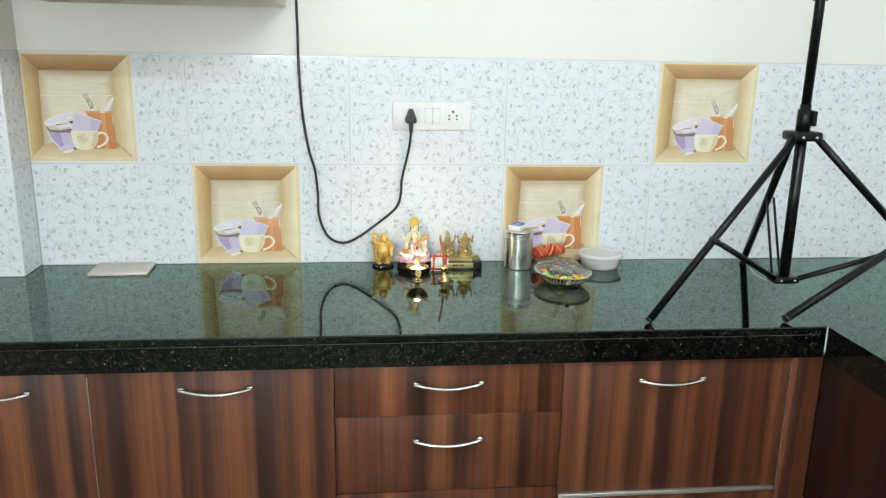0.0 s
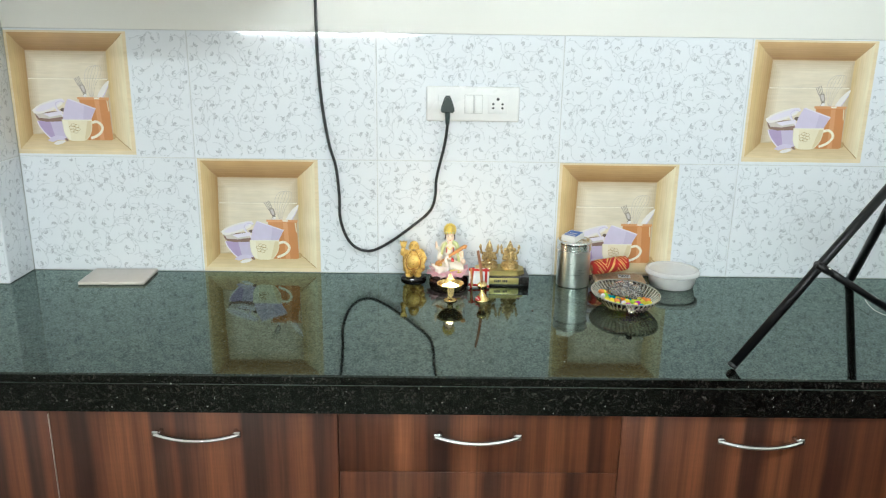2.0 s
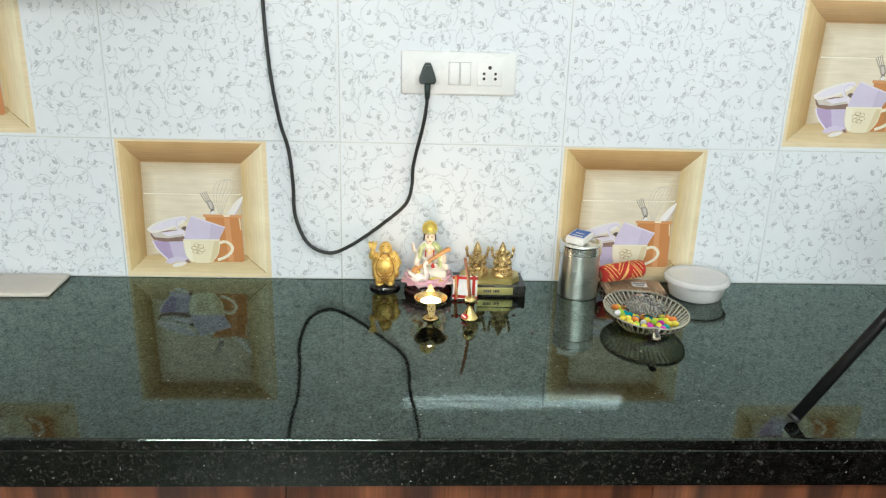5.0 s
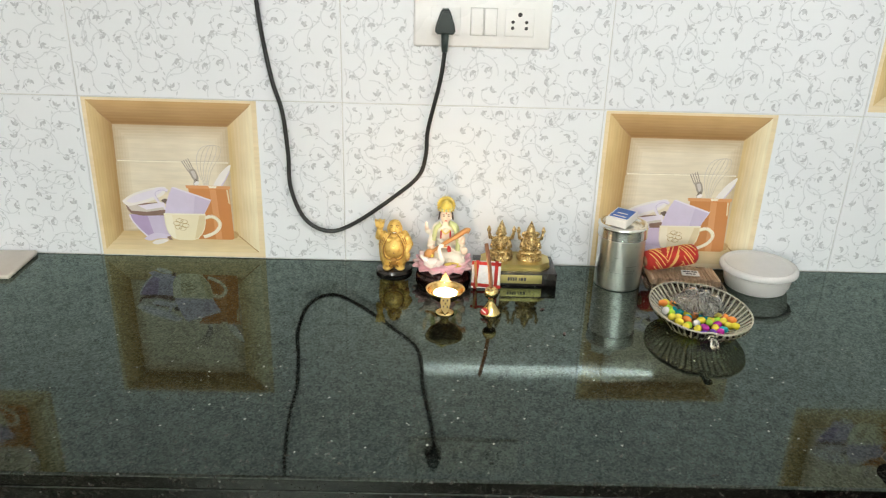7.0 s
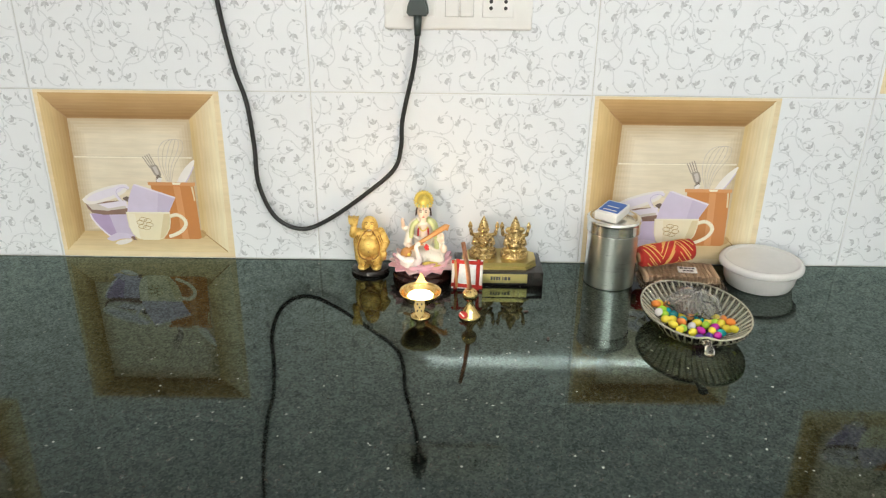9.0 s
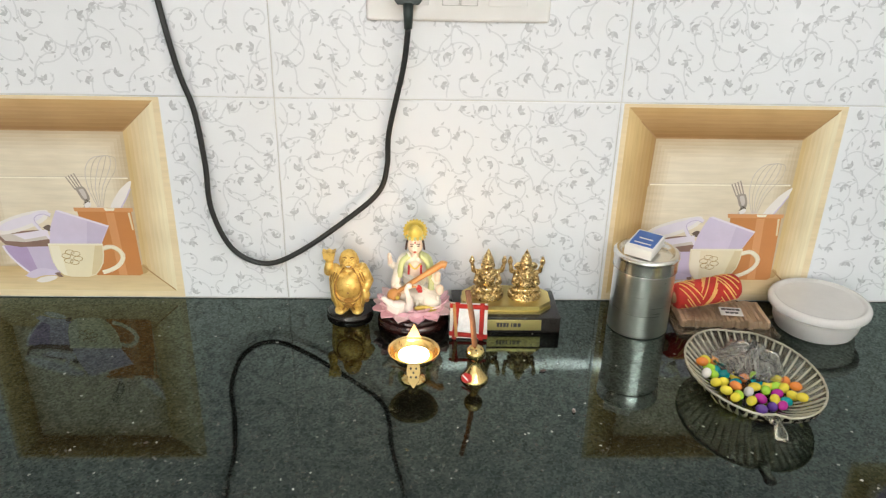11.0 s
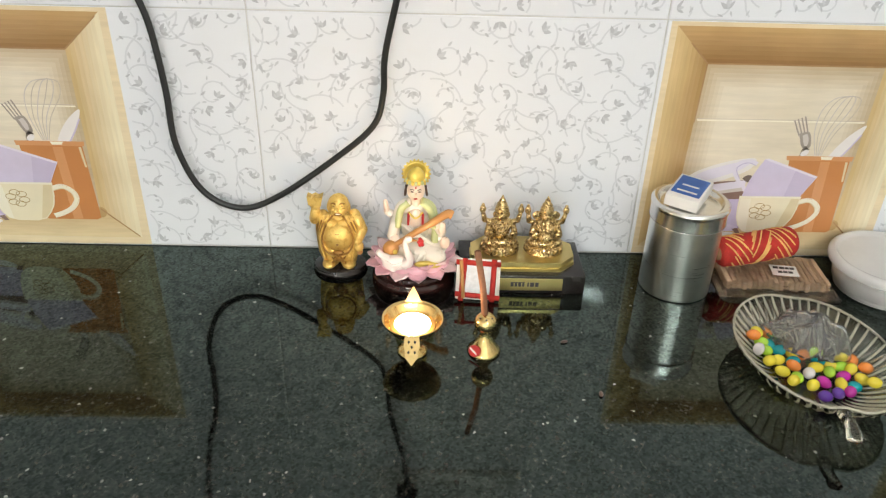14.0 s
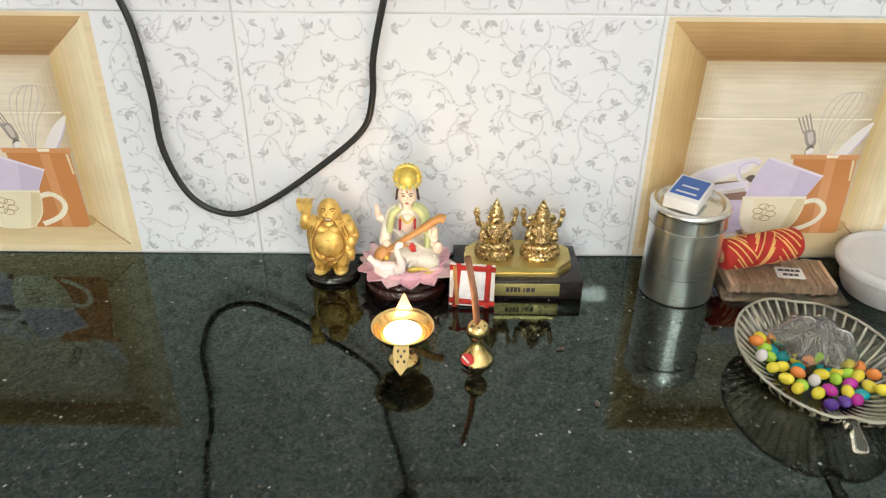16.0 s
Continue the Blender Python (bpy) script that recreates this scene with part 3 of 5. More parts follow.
cabinet(-0.020, 0.505, [(0.6875, TOPZ, "drawer_front", (0.238, 0.769), ((-0.010, 0.027, 0.42), (0.150, 0.190, 0.45), (0.312, 0.342, 0.42), (0.446, 0.476, 0.56))),
                        (0.4935, 0.6862, "drawer_front", (0.238, 0.628), ((0.086, 0.130, 0.50), (0.256, 0.293, 0.52), (0.409, 0.443, 0.58))),
                        (0.10, 0.4900, "drawer_front", (0.238, 0.42), ((0.020, 0.060, 0.5), (0.200, 0.240, 0.5), (0.360, 0.400, 0.5)))],
        "walnut striped laminate drawer unit with chrome pulls")
unit = cabinet(0.505, 1.057, [(0.4715, TOPZ, "door", (0.761, 0.765), ((0.570, 0.607, 0.56), (0.666, 0.704, 0.48), (0.733, 0.777, 0.68), (0.890, 0.943, 0.74), (1.028, 1.050, 0.45))),
                              (0.10, 0.4590, "drawer_front", None, ((0.600, 0.640, 0.5), (0.850, 0.900, 0.5)))],
               "walnut striped laminate cabinet with metal strip below door")
part("metal_strip", Mesh().box((0.004, -0.006, 0.4602), (0.546, 0.016, 0.4700), ALU, 0.001), unit, "pale metal strip")
filler = part("filler_panel", Mesh().box((1.060, FACE, 0.09), (1.1365, FACE + 0.018, TOPZ), make_laminate("striped_walnut_filler", (1.060, 1.137), ((1.064, 1.090, 0.6),)), 0.0008))
tagged(filler, "walnut striped laminate corner filler panel", "panel")
for i, (y0, y1) in enumerate(((-1.10, -0.5895), (-1.62, -1.103), (-2.14, -1.623), (-3.05, -2.143))):
    t = thing("base_cabinet", (1.137, y0, 0.0), "walnut laminate base cabinet on the return run, shade in its colour", "cabinet", "base cabinets")
    d = y1 - y0
    part("carcass", Mesh().box((0.02, 0.001, 0.09), (0.60, d - 0.001, ZC - 0.0785), SHADED_LAMINATE), t)
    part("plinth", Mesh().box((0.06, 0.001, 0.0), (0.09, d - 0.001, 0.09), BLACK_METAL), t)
    f = part("door", Mesh().box((0.0, 0.002, 0.10), (0.0185, d - 0.002, TOPZ), SHADED_LAMINATE, 0.0008), t)
    if i:
        part("handle", HANDLE, f, "bowed chrome handle", pose(0.0, d / 2, 0.770, 0, 0, -90))

for x in (-0.551, 1.0585):
    tagged(part("edge_band", Mesh().box((x - 0.0008, FACE - 0.0004, 0.10), (x + 0.0004, FACE + 0.010, TOPZ - 0.012), ALU)), "pale worn edge band between cabinet fronts", "edge band", "cabinet edge bands")

# ---- wall cabinet ----
wall_cabinet = thing("wall_cabinet", (-0.76, 0.0, 1.603), "beige laminate wall cabinet fixed above the tiles", "cabinet")
part("carcass", Mesh().box((0.0, -0.40, 0.0), (0.605, -0.001, 0.62), CAB_BEIGE, 0.001), wall_cabinet)
for x in (0.002, 0.304):
    part("door", Mesh().box((x, -0.418, 0.002), (x + 0.298, -0.401, 0.618), CAB_BEIGE, 0.001), wall_cabinet)

# ---- switch plate, plug and cable ----
plate = thing("switch_board", (0.2425, 0.004, 1.319), "white plastic switch plate with two switches and socket", "socket")
m = Mesh().box((-0.1115, -0.011, -0.041), (0.1115, 0.0, 0.041), WHITE_PLASTIC, 0.004)
part("cover_plate", m, plate)
for x in (-0.0095, 0.0125):
    s = part("switch", Mesh().box((x - 0.0098, -0.0145, -0.021), (x + 0.0098, -0.010, 0.021), WHITE_PLASTIC, 0.0012), plate)
    part("switch_gap", Mesh().box((x - 0.0106, -0.0116, -0.0218), (x + 0.0106, -0.0112, 0.0218), SWITCH_GREY), s, "fine grey gap round the rocker")
sock = part("socket_outlet", Mesh().box((0.036, -0.0128, -0.022), (0.083, -0.0105, 0.022), WHITE_PLASTIC, 0.001), plate)
for dx, dz, r in ((0, 0.0125, 0.0036), (-0.011, 0.001, 0.0028), (0.011, 0.001, 0.0028), (-0.011, -0.0085, 0.0028), (0.011, -0.0085, 0.0028)):
    part("pin_hole", Mesh().prism(oval(0.0595 + dx, dz, r, r, 14), -0.0131, -0.0127, HOLE), sock, "dark pin hole")
part("socket_outlet", Mesh().box((-0.083, -0.0128, -0.022), (-0.036, -0.0105, 0.022), WHITE_PLASTIC, 0.001), plate)

cable = thing("power_cable", (0, 0, 0), "black power cable with a moulded plug hanging in a loop", "cable")
CABLE = [(-0.120, -0.0075, 2.74), (-0.128, -0.0075, 2.2), (-0.127, -0.0075, 1.80), (-0.127, -0.0075, 1.623), (-0.126, -0.0075, 1.536), (-0.125, -0.0075, 1.431), (-0.118, -0.0075, 1.318), (-0.103, -0.0075, 1.220),
         (-0.088, -0.0085, 1.165), (-0.081, -0.011, 1.095), (-0.0785, -0.014, 1.031), (-0.055, -0.016, 0.975), (-0.013, -0.016, 0.954), (0.034, -0.016, 0.972),
         (0.102, -0.016, 1.022), (0.143, -0.016, 1.060), (0.155, -0.019, 1.098), (0.158, -0.020, 1.144), (0.176, -0.026, 1.225), (0.182, -0.030, 1.272)]
part("flex", Mesh().tube(smooth_path(CABLE, 8), 0.0036, BLACK_RUBBER, 10), cable)
m = Mesh()
out = [(-0.0045, 0.021), (0.0045, 0.021), (0.008, 0.015), (0.0145, -0.004), (0.0155, -0.012), (0.012, -0.0165), (-0.012, -0.0165), (-0.0155, -0.012), (-0.0145, -0.004), (-0.008, 0.015)]
m.prism([(x * 1.05, z * 1.05) for x, z in out], -0.030, -0.0125, PLUG_MAT)
m.prism([(x * 0.88, z * 0.88) for x, z in out], -0.036, -0.0302, PLUG_MAT)
plug = part("plug", m, cable, "triangular dark plastic plug", (0.182, 0.004, 1.317))
part("strain_relief", Mesh().tube([(0, -0.026, -0.012), (0.0, -0.029, -0.028), (0.0, -0.030, -0.045)], [0.0065, 0.0058, 0.0048], PLUG_MAT, 12), plug)

# ---- board lying on the worktop ----
tray = part("flat_board", Mesh().box((-0.078, -0.056, 0.0), (0.078, 0.054, 0.0085), BOARD, 0.003), None, "", pose(-0.619, -0.062, ZC, 0, 0, 2))
tagged(tray, "thin warm grey rectangular board lying on the worktop", "board")


# ---- light stand ----
def bar(m, a, b, r, material=BLACK_METAL, n=14):
    return m.tube([a, b], r, material, n)


stand = thing("light_stand", (1.075, -0.47, ZC), "black steel tripod light stand with folded braces", "tripod")
part("pole", bar(bar(Mesh(), (0.0, -0.006, 0.07), (0.014, 0.02, 0.50), 0.0128), (0.014, 0.02, 0.50), (0.034, 0.05, 1.05), 0.0112), stand)
part("section_collar", Mesh().tube([(0.0265, 0.039, 0.735), (0.0285, 0.042, 0.790)], 0.0168, BLACK_METAL, 18), stand)
clamp = part("clamp", Mesh().tube([(0.0125, 0.018, 0.436), (0.0155, 0.022, 0.488)], 0.0165, BLACK_METAL, 18), stand)
part("knob", Mesh().box((0.024, 0.000, 0.450), (0.036, 0.030, 0.486), BLACK_METAL, 0.003), clamp)
hub = part("leg_hub", Mesh().box((-0.024, -0.016, 0.416), (0.048, 0.046, 0.438), BLACK_METAL, 0.006), stand)
low = part("brace_collar", Mesh().box((-0.031, -0.026, 0.071), (0.031, 0.018, 0.087), BLACK_METAL, 0.004), stand)
for p, host in (((-0.004, -0.0185, 0.425), hub), ((0.029, -0.0185, 0.425), hub), ((-0.017, -0.028, 0.079), low), ((0.017, -0.028, 0.079), low)):
    part("rivet", Mesh().ell(p, (0.0042, 0.003, 0.0042), CHROME, u=10, w=6), host, "bright steel rivet")
FOOT1, FOOT3 = Vector((-0.370, -0.094, 0.006)), Vector((0.128, 0.440, 0.006))
TOP1, TOP3 = Vector((-0.014, -0.004, 0.426)), Vector((-0.002, 0.03, 0.426))
leg = part("leg", bar(Mesh(), TOP1, FOOT1, 0.0088), stand)
part("foot_cap", bar(Mesh(), FOOT1 + (TOP1 - FOOT1) * 0.012, FOOT1, 0.0096, BLACK_RUBBER), leg)
PIV1 = TOP1.lerp(FOOT1, 0.56)
part("pivot", Mesh().ell(PIV1 + Vector((0.012, -0.011, -0.004)), (0.0048, 0.004, 0.0048), CHROME, u=10, w=6), leg, "bright steel rivet")
part("bracket", Mesh().tube([PIV1 + Vector((-0.008, -0.003, 0.004)), PIV1 + Vector((0.018, -0.005, -0.010))], 0.0125, BLACK_METAL, 10, 0.6), leg)
part("brace", Mesh().tube([(-0.022, -0.014, 0.079), PIV1 + Vector((0.012, -0.006, -0.006))], 0.0085, BLACK_METAL, 8, 0.8), stand)
leg = part("leg", bar(Mesh(), TOP3, FOOT3, 0.0100), stand)
part("foot_cap", bar(Mesh(), FOOT3 + Vector((-0.003, -0.008, 0.009)), FOOT3, 0.0106, BLACK_RUBBER), leg)
mid = TOP3.lerp(FOOT3, 0.44)
for s in (-0.010, 0.010):
    part("brace", bar(Mesh(), mid + Vector((s, -0.01, 0)), (s - 0.010, 0.012, 0.082), 0.0032, BLACK_METAL, 8), stand)
KNEE, FOOT2 = Vector((0.305, -0.012, 0.178)), Vector((-0.042, -0.105, 0.010))
leg = part("leg", bar(Mesh(), (0.040, 0.0, 0.424), KNEE, 0.0092), stand)
lower = part("leg", bar(Mesh(), KNEE, FOOT2, 0.0100), stand, "folded lower leg resting on the worktop")
part("foot_cap", bar(Mesh(), FOOT2 + (KNEE - FOOT2) * 0.012, FOOT2, 0.0106, BLACK_RUBBER), lower)
part("knee_joint", Mesh().ell(KNEE + Vector((-0.012, 0, 0.0)), (0.020, 0.013, 0.018), BLACK_METAL), lower)
K2 = FOOT2.lerp(KNEE, 0.80)
part("pivot", Mesh().ell(K2 + Vector((0, -0.011, 0.0)), (0.0048, 0.004, 0.0048), CHROME, u=10, w=6), lower, "bright steel rivet")
part("brace", Mesh().tube([(0.022, -0.014, 0.079), K2], 0.0085, BLACK_METAL, 8, 0.8), stand)
part("loose_thread", Mesh().tube(smooth_path([(-0.075, 0.02, 0.100), (-0.055, 0.02, 0.080), (-0.030, 0.01, 0.070)], 5), 0.0006, PAPER, 6), low, "thin pale loose thread")


# ---- figurines, each one plain mesh ----
def seg(m, a, b, r0, r1, material, n=12):
    m.tube([a, Vector(a).lerp(Vector(b), 0.5), b], [r0, (r0 + r1) / 2 * 1.04, r1], material, n)
    m.ell(a, (r0, r0, r0), material, u=n, w=8)
    m.ell(b, (r1, r1, r1), material, u=n, w=8)


def jolly_figurine():
    m, G = Mesh(), GOLD_PAINT
    m.lathe((0, 0, 0), [(0.0308, 0.0), (0.0318, 0.0018), (0.0316, 0.0040), (0.0302, 0.0052), (0.0306, 0.0066), (0.0290, 0.0080)], BLACK_GLOSS, 40, 1, 0.84)
    base = len(m.v)
    for s in (-1, 1):
        m.ell((0.0115 * s, -0.012, 0.018), (0.0082, 0.011, 0.0045), G)
        seg(m, (0.0095 * s, -0.003, 0.020), (0.010 * s, -0.002, 0.036), 0.0105, 0.0115, G)
    m.ell((0, 0.004, 0.034), (0.021, 0.014, 0.020), G)
    m.ell((0, -0.006, 0.051), (0.0195, 0.0165, 0.0185), G, u=24, w=14)
    m.ell((0, -0.0215, 0.047), (0.0018, 0.0012, 0.0018), WOOD_P, u=8, w=6)
    m.ell((0, 0.003, 0.064), (0.0185, 0.012, 0.013), G)
    for s in (-1, 1):
        m.ell((0.0078 * s, -0.0095, 0.066), (0.0085, 0.006, 0.0055), G)
        m.tube(smooth_path([(0.004 * s, -0.004, 0.078), (0.015 * s, -0.010, 0.066), (0.0195 * s, -0.012, 0.050), (0.012 * s, -0.017, 0.036), (0.004 * s, -0.019, 0.031)], 4), 0.0020, G, 8)
        m.tube(smooth_path([(0.016 * s, -0.004, 0.072), (0.022 * s, -0.004, 0.052), (0.017 * s, -0.008, 0.028)], 4), 0.0042, G, 8, 0.7)
    m.ell((0, -0.0165, 0.0300), (0.0085, 0.0040, 0.0070), GOLD_SHADE)
    for s in (-1, 1):
        for k in range(5):
            m.tube(smooth_path([((0.010 + 0.0022 * k) * s, -0.0075 + 0.0016 * k, 0.0765 - 0.001 * k), ((0.0185 + 0.0016 * k) * s, -0.0120 + 0.0035 * k, 0.060), ((0.0205 + 0.0012 * k) * s, -0.0130 + 0.0040 * k, 0.045), ((0.0155 + 0.0020 * k) * s, -0.0150 + 0.0045 * k, 0.024)], 4), 0.0016, G, 6)
    m.ell((0.001, -0.001, 0.0855), (0.0122, 0.0112, 0.0125), G, u=20, w=12)
    m.ell((0.001, -0.0075, 0.0805), (0.0085, 0.0055, 0.006), G)
    m.ell((0.001, -0.0125, 0.0845), (0.0020, 0.0018, 0.0018), G, u=8, w=6)
    m.ell((0.001, -0.0126, 0.0792), (0.0046, 0.0014, 0.0019), GOLD_SHADE, u=12, w=8)
    m.ell((0.001, -0.0135, 0.0797), (0.0034, 0.0008, 0.0007), IVORY, u=10, w=6)
    for s in (-1, 1):
        m.tube(smooth_path([(0.001 + 0.0022 * s, -0.0118, 0.0905), (0.001 + 0.0048 * s, -0.0108, 0.0915), (0.001 + 0.0072 * s, -0.0088, 0.0900)], 3), 0.0009, GOLD_SHADE, 6)
        m.ell((0.001 + 0.0058 * s, -0.0102, 0.0835), (0.0030, 0.0022, 0.0026), G, u=10, w=8)
        m.tube(smooth_path([(0.0055 * s, -0.0085, 0.0760), (0.0140 * s, -0.0150, 0.0640), (0.0178 * s, -0.0172, 0.0500), (0.0125 * s, -0.0200, 0.0370), (0.0, -0.0215, 0.0325)], 4), 0.0011, GOLD_SHADE, 6)
        m.tube(smooth_path([(0.0022 * s, -0.0200, 0.0300), (0.0060 * s, -0.0185, 0.0240), (0.0085 * s, -0.0165, 0.0200)], 4), 0.0012, GOLD_SHADE, 6)
        for k in range(3):
            m.tube(smooth_path([((0.0150 + 0.003 * k) * s, -0.0120 + 0.003 * k, 0.0700), ((0.0205 + 0.002 * k) * s, -0.0130 + 0.004 * k, 0.0540), ((0.0175 + 0.002 * k) * s, -0.0135 + 0.004 * k, 0.0300)], 4), 0.0008, GOLD_SHADE, 6)
    m.tube(smooth_path([(-0.0060, -0.0185, 0.0600), (0.0, -0.0205, 0.0585), (0.0060, -0.0185, 0.0600)], 4), 0.0007, GOLD_SHADE, 6)
    for s in (-1, 1):
        m.ell((0.001 + 0.004 * s, -0.0105, 0.0880), (0.0016, 0.001, 0.0007), HAIR, u=8, w=6)
        m.ell((0.001 + 0.0112 * s, 0.0, 0.082), (0.0022, 0.003, 0.0062), G)
    seg(m, (-0.018, 0.002, 0.070), (-0.0265, -0.003, 0.069), 0.0070, 0.0062, G)
    seg(m, (-0.0265, -0.003, 0.069), (-0.0245, -0.005, 0.083), 0.0065, 0.0050, G)
    m.ell((-0.0245, -0.005, 0.0865), (0.0065, 0.006, 0.0045), G)
    m.prism([(-0.033, 0.0985), (-0.0315, 0.0885), (-0.018, 0.0880), (-0.0155, 0.0985), (-0.0205, 0.0965), (-0.0245, 0.0985), (-0.0285, 0.0965)], -0.011, 0.001, G)
    seg(m, (0.018, 0.002, 0.071), (0.0265, -0.004, 0.057), 0.0075, 0.0070, G)
    seg(m, (0.0265, -0.004, 0.057), (0.0215, -0.013, 0.046), 0.0068, 0.0052, G)
    m.ell((0.023, -0.012, 0.040), (0.0062, 0.006, 0.0068), G)
    m.ell((0.0245, -0.013, 0.034), (0.0035, 0.003, 0.004), WOOD_P)
    for i in range(7):
        a = radians(200 + 20 * i)
        m.tube([(0.020 * math.cos(a), 0.004 + 0.013 * math.sin(a), 0.018), (0.019 * math.cos(a), 0.002 + 0.015 * math.sin(a), 0.036)], 0.0026, G, 6)
    m.v[base:] = [(x, y, 0.008 + (z - 0.0135) * 1.065) for x, y, z in m.v[base:]]
    return m


def lotus_figurine():
    m = Mesh()
    m.lathe((0, 0, 0), [(0.0465, 0.0), (0.0480, 0.004), (0.0470, 0.0085), (0.0440, 0.010), (0.0455, 0.0125), (0.0445, 0.018), (0.040, 0.020)], DARK_RED_WOOD, 48, 1, 0.84)
    m.lathe((0, 0, 0.019), [(0.036, 0.0), (0.043, 0.004), (0.042, 0.012), (0.036, 0.016)], PINK, 40, 1, 0.82)
    for ring, (r, z, n, up, size) in enumerate(((0.0365, 0.0270, 13, -20, 1.28), (0.0340, 0.0320, 13, 12, 1.08))):
        for i in range(n):
            a = 360 / n * (i + 0.5 * ring)
            q = Matrix.Translation((r * math.cos(radians(a)), 0.83 * r * math.sin(radians(a)), z)) @ pose(0, 0, 0, 0, 0, a) @ pose(0, 0, 0, 0, -up, 0)
            vs, fs = [], []
            for k in range(7):
                t = k / 6
                w = 0.0088 * size * math.sin(math.pi * (0.16 + 0.84 * t) ** 0.9) + 0.0004
                for s in (-1, -0.5, 0, 0.5, 1):
                    vs.append(q @ Vector((0.0145 * size * t, w * s, 0.0024 * abs(s) ** 2 + 0.0042 * t * t)))
                for s in (1, 0.5, 0, -0.5, -1):
                    vs.append(q @ Vector((0.0145 * size * t, w * s * 0.9, -0.0022 + 0.0024 * abs(s) ** 2 + 0.0042 * t * t)))
            for k in range(6):
                for j in range(10):
                    jj = (j + 1) % 10
                    fs.append((k * 10 + j, k * 10 + jj, (k + 1) * 10 + jj, (k + 1) * 10 + j))
            fs.append(tuple(range(9, -1, -1)))
            fs.append(tuple(range(60, 70)))
            m.add(vs, fs, PINK if (i + ring) % 3 else PALE_PINK, True)
    # folded legs and drapery
    m.ell((0.004, -0.004, 0.044), (0.034, 0.024, 0.0125), IVORY, u=24)
    m.ell((0.019, -0.016, 0.043), (0.019, 0.013, 0.0095), IVORY, (0, 10, -20))
    for i in range(6):
        m.tube(smooth_path([(-0.004 + 0.007 * i, -0.026 + 0.001 * i, 0.036), (-0.002 + 0.007 * i, -0.029 + 0.0012 * i, 0.043), (0.002 + 0.006 * i, -0.022, 0.050)], 4), 0.0019, IVORY, 6)
    m.ell((0.016, -0.0285, 0.0355), (0.0155, 0.003, 0.0045), YELLOW_GOLD, (0, 4, 4))
    # torso, shawl and arms
    m.ell((0.002, 0.002, 0.066), (0.0170, 0.0125, 0.021), IVORY, u=20)
    m.ell((0.002, -0.0040, 0.078), (0.0100, 0.0080, 0.0120), SKIN, u=16)
    for k in range(5):
        m.tube(smooth_path([(-0.014 + 0.004 * k, -0.010, 0.074 - 0.002 * k), (0.000 + 0.004 * k, -0.0145, 0.064 - 0.002 * k), (0.012 + 0.003 * k, -0.0120, 0.055 - 0.001 * k)], 4), 0.0017, IVORY, 6)
    m.tube(smooth_path([(-0.006, -0.0105, 0.088), (0.002, -0.0135, 0.082), (0.010, -0.0105, 0.088)], 4), 0.0010, YELLOW_GOLD, 6)
    m.ell((0.002, 0.004, 0.0865), (0.0195, 0.0105, 0.0100), IVORY, u=20)
    for s in (-1, 1):
        m.tube(smooth_path([(0.002 + 0.006 * s, -0.004, 0.0975), (0.002 + 0.018 * s, -0.003, 0.0900), (0.002 + 0.022 * s, -0.004, 0.068), (0.002 + 0.021 * s, -0.010, 0.052)], 5), [0.0055] * 15 + [0.0050], GREEN_P if s > 0 else IVORY, 10, 0.8)
        m.tube(smooth_path([(0.002 + 0.008 * s, -0.006, 0.0965), (0.002 + 0.0165 * s, -0.0075, 0.0885), (0.002 + 0.020 * s, -0.010, 0.070)], 5), 0.0042, GREEN_P, 8)
        m.tube([(0.002 + 0.0078 * s, -0.0105, 0.086), (0.002 + 0.0082 * s, -0.0122, 0.074)], 0.0014, RED_P, 6)
    seg(m, (-0.019, -0.003, 0.078), (-0.024, -0.012, 0.061), 0.0062, 0.0055, IVORY)
    seg(m, (-0.024, -0.012, 0.061), (-0.014, -0.020, 0.056), 0.0052, 0.0038, SKIN)
    seg(m, (0.023, -0.003, 0.078), (0.031, -0.012, 0.066), 0.0060, 0.0052, IVORY)
    seg(m, (0.031, -0.012, 0.066), (0.032, -0.017, 0.077), 0.0046, 0.0035, SKIN)
    seg(m, (-0.020, 0.002, 0.076), (-0.030, 0.0, 0.083), 0.0048, 0.0040, IVORY)
    seg(m, (-0.030, 0.0, 0.083), (-0.0315, -0.003, 0.096), 0.0036, 0.0024, SKIN)
    seg(m, (0.020, 0.0, 0.062), (0.034, -0.010, 0.055), 0.0050, 0.0042, IVORY)
    m.ell((0.035, -0.013, 0.054), (0.0058, 0.005, 0.0068), SKIN)
    # long-necked lute across the body
    m.tube(smooth_path([(-0.029, -0.021, 0.049), (-0.005, -0.023, 0.066), (0.020, -0.021, 0.081), (0.036, -0.018, 0.090), (0.042, -0.018, 0.089)], 5), [0.0028] * 5 + [0.0034] * 5 + [0.0042] * 5 + [0.0046] * 5 + [0.0052], WOOD_P, 10)
    m.ell((-0.025, -0.020, 0.050), (0.0095, 0.008, 0.0085), WOOD_P, (0, -35, 0))
    m.ell((-0.020, -0.028, 0.050), (0.0030, 0.0015, 0.0030), YELLOW_GOLD, u=8, w=6)
    # neck, head, crown and halo
    m.tube([(0.002, 0.0, 0.086), (0.002, -0.001, 0.101)], 0.0050, SKIN, 12)
    m.ell((0.002, -0.002, 0.1085), (0.0100, 0.0092, 0.0108), SKIN, u=20, w=12)
    m.ell((0.002, -0.0112, 0.1080), (0.0012, 0.0016, 0.0020), SKIN, u=8, w=6)
    m.ell((0.002, -0.0110, 0.1030), (0.0024, 0.0008, 0.0008), RED_P, u=8, w=6)
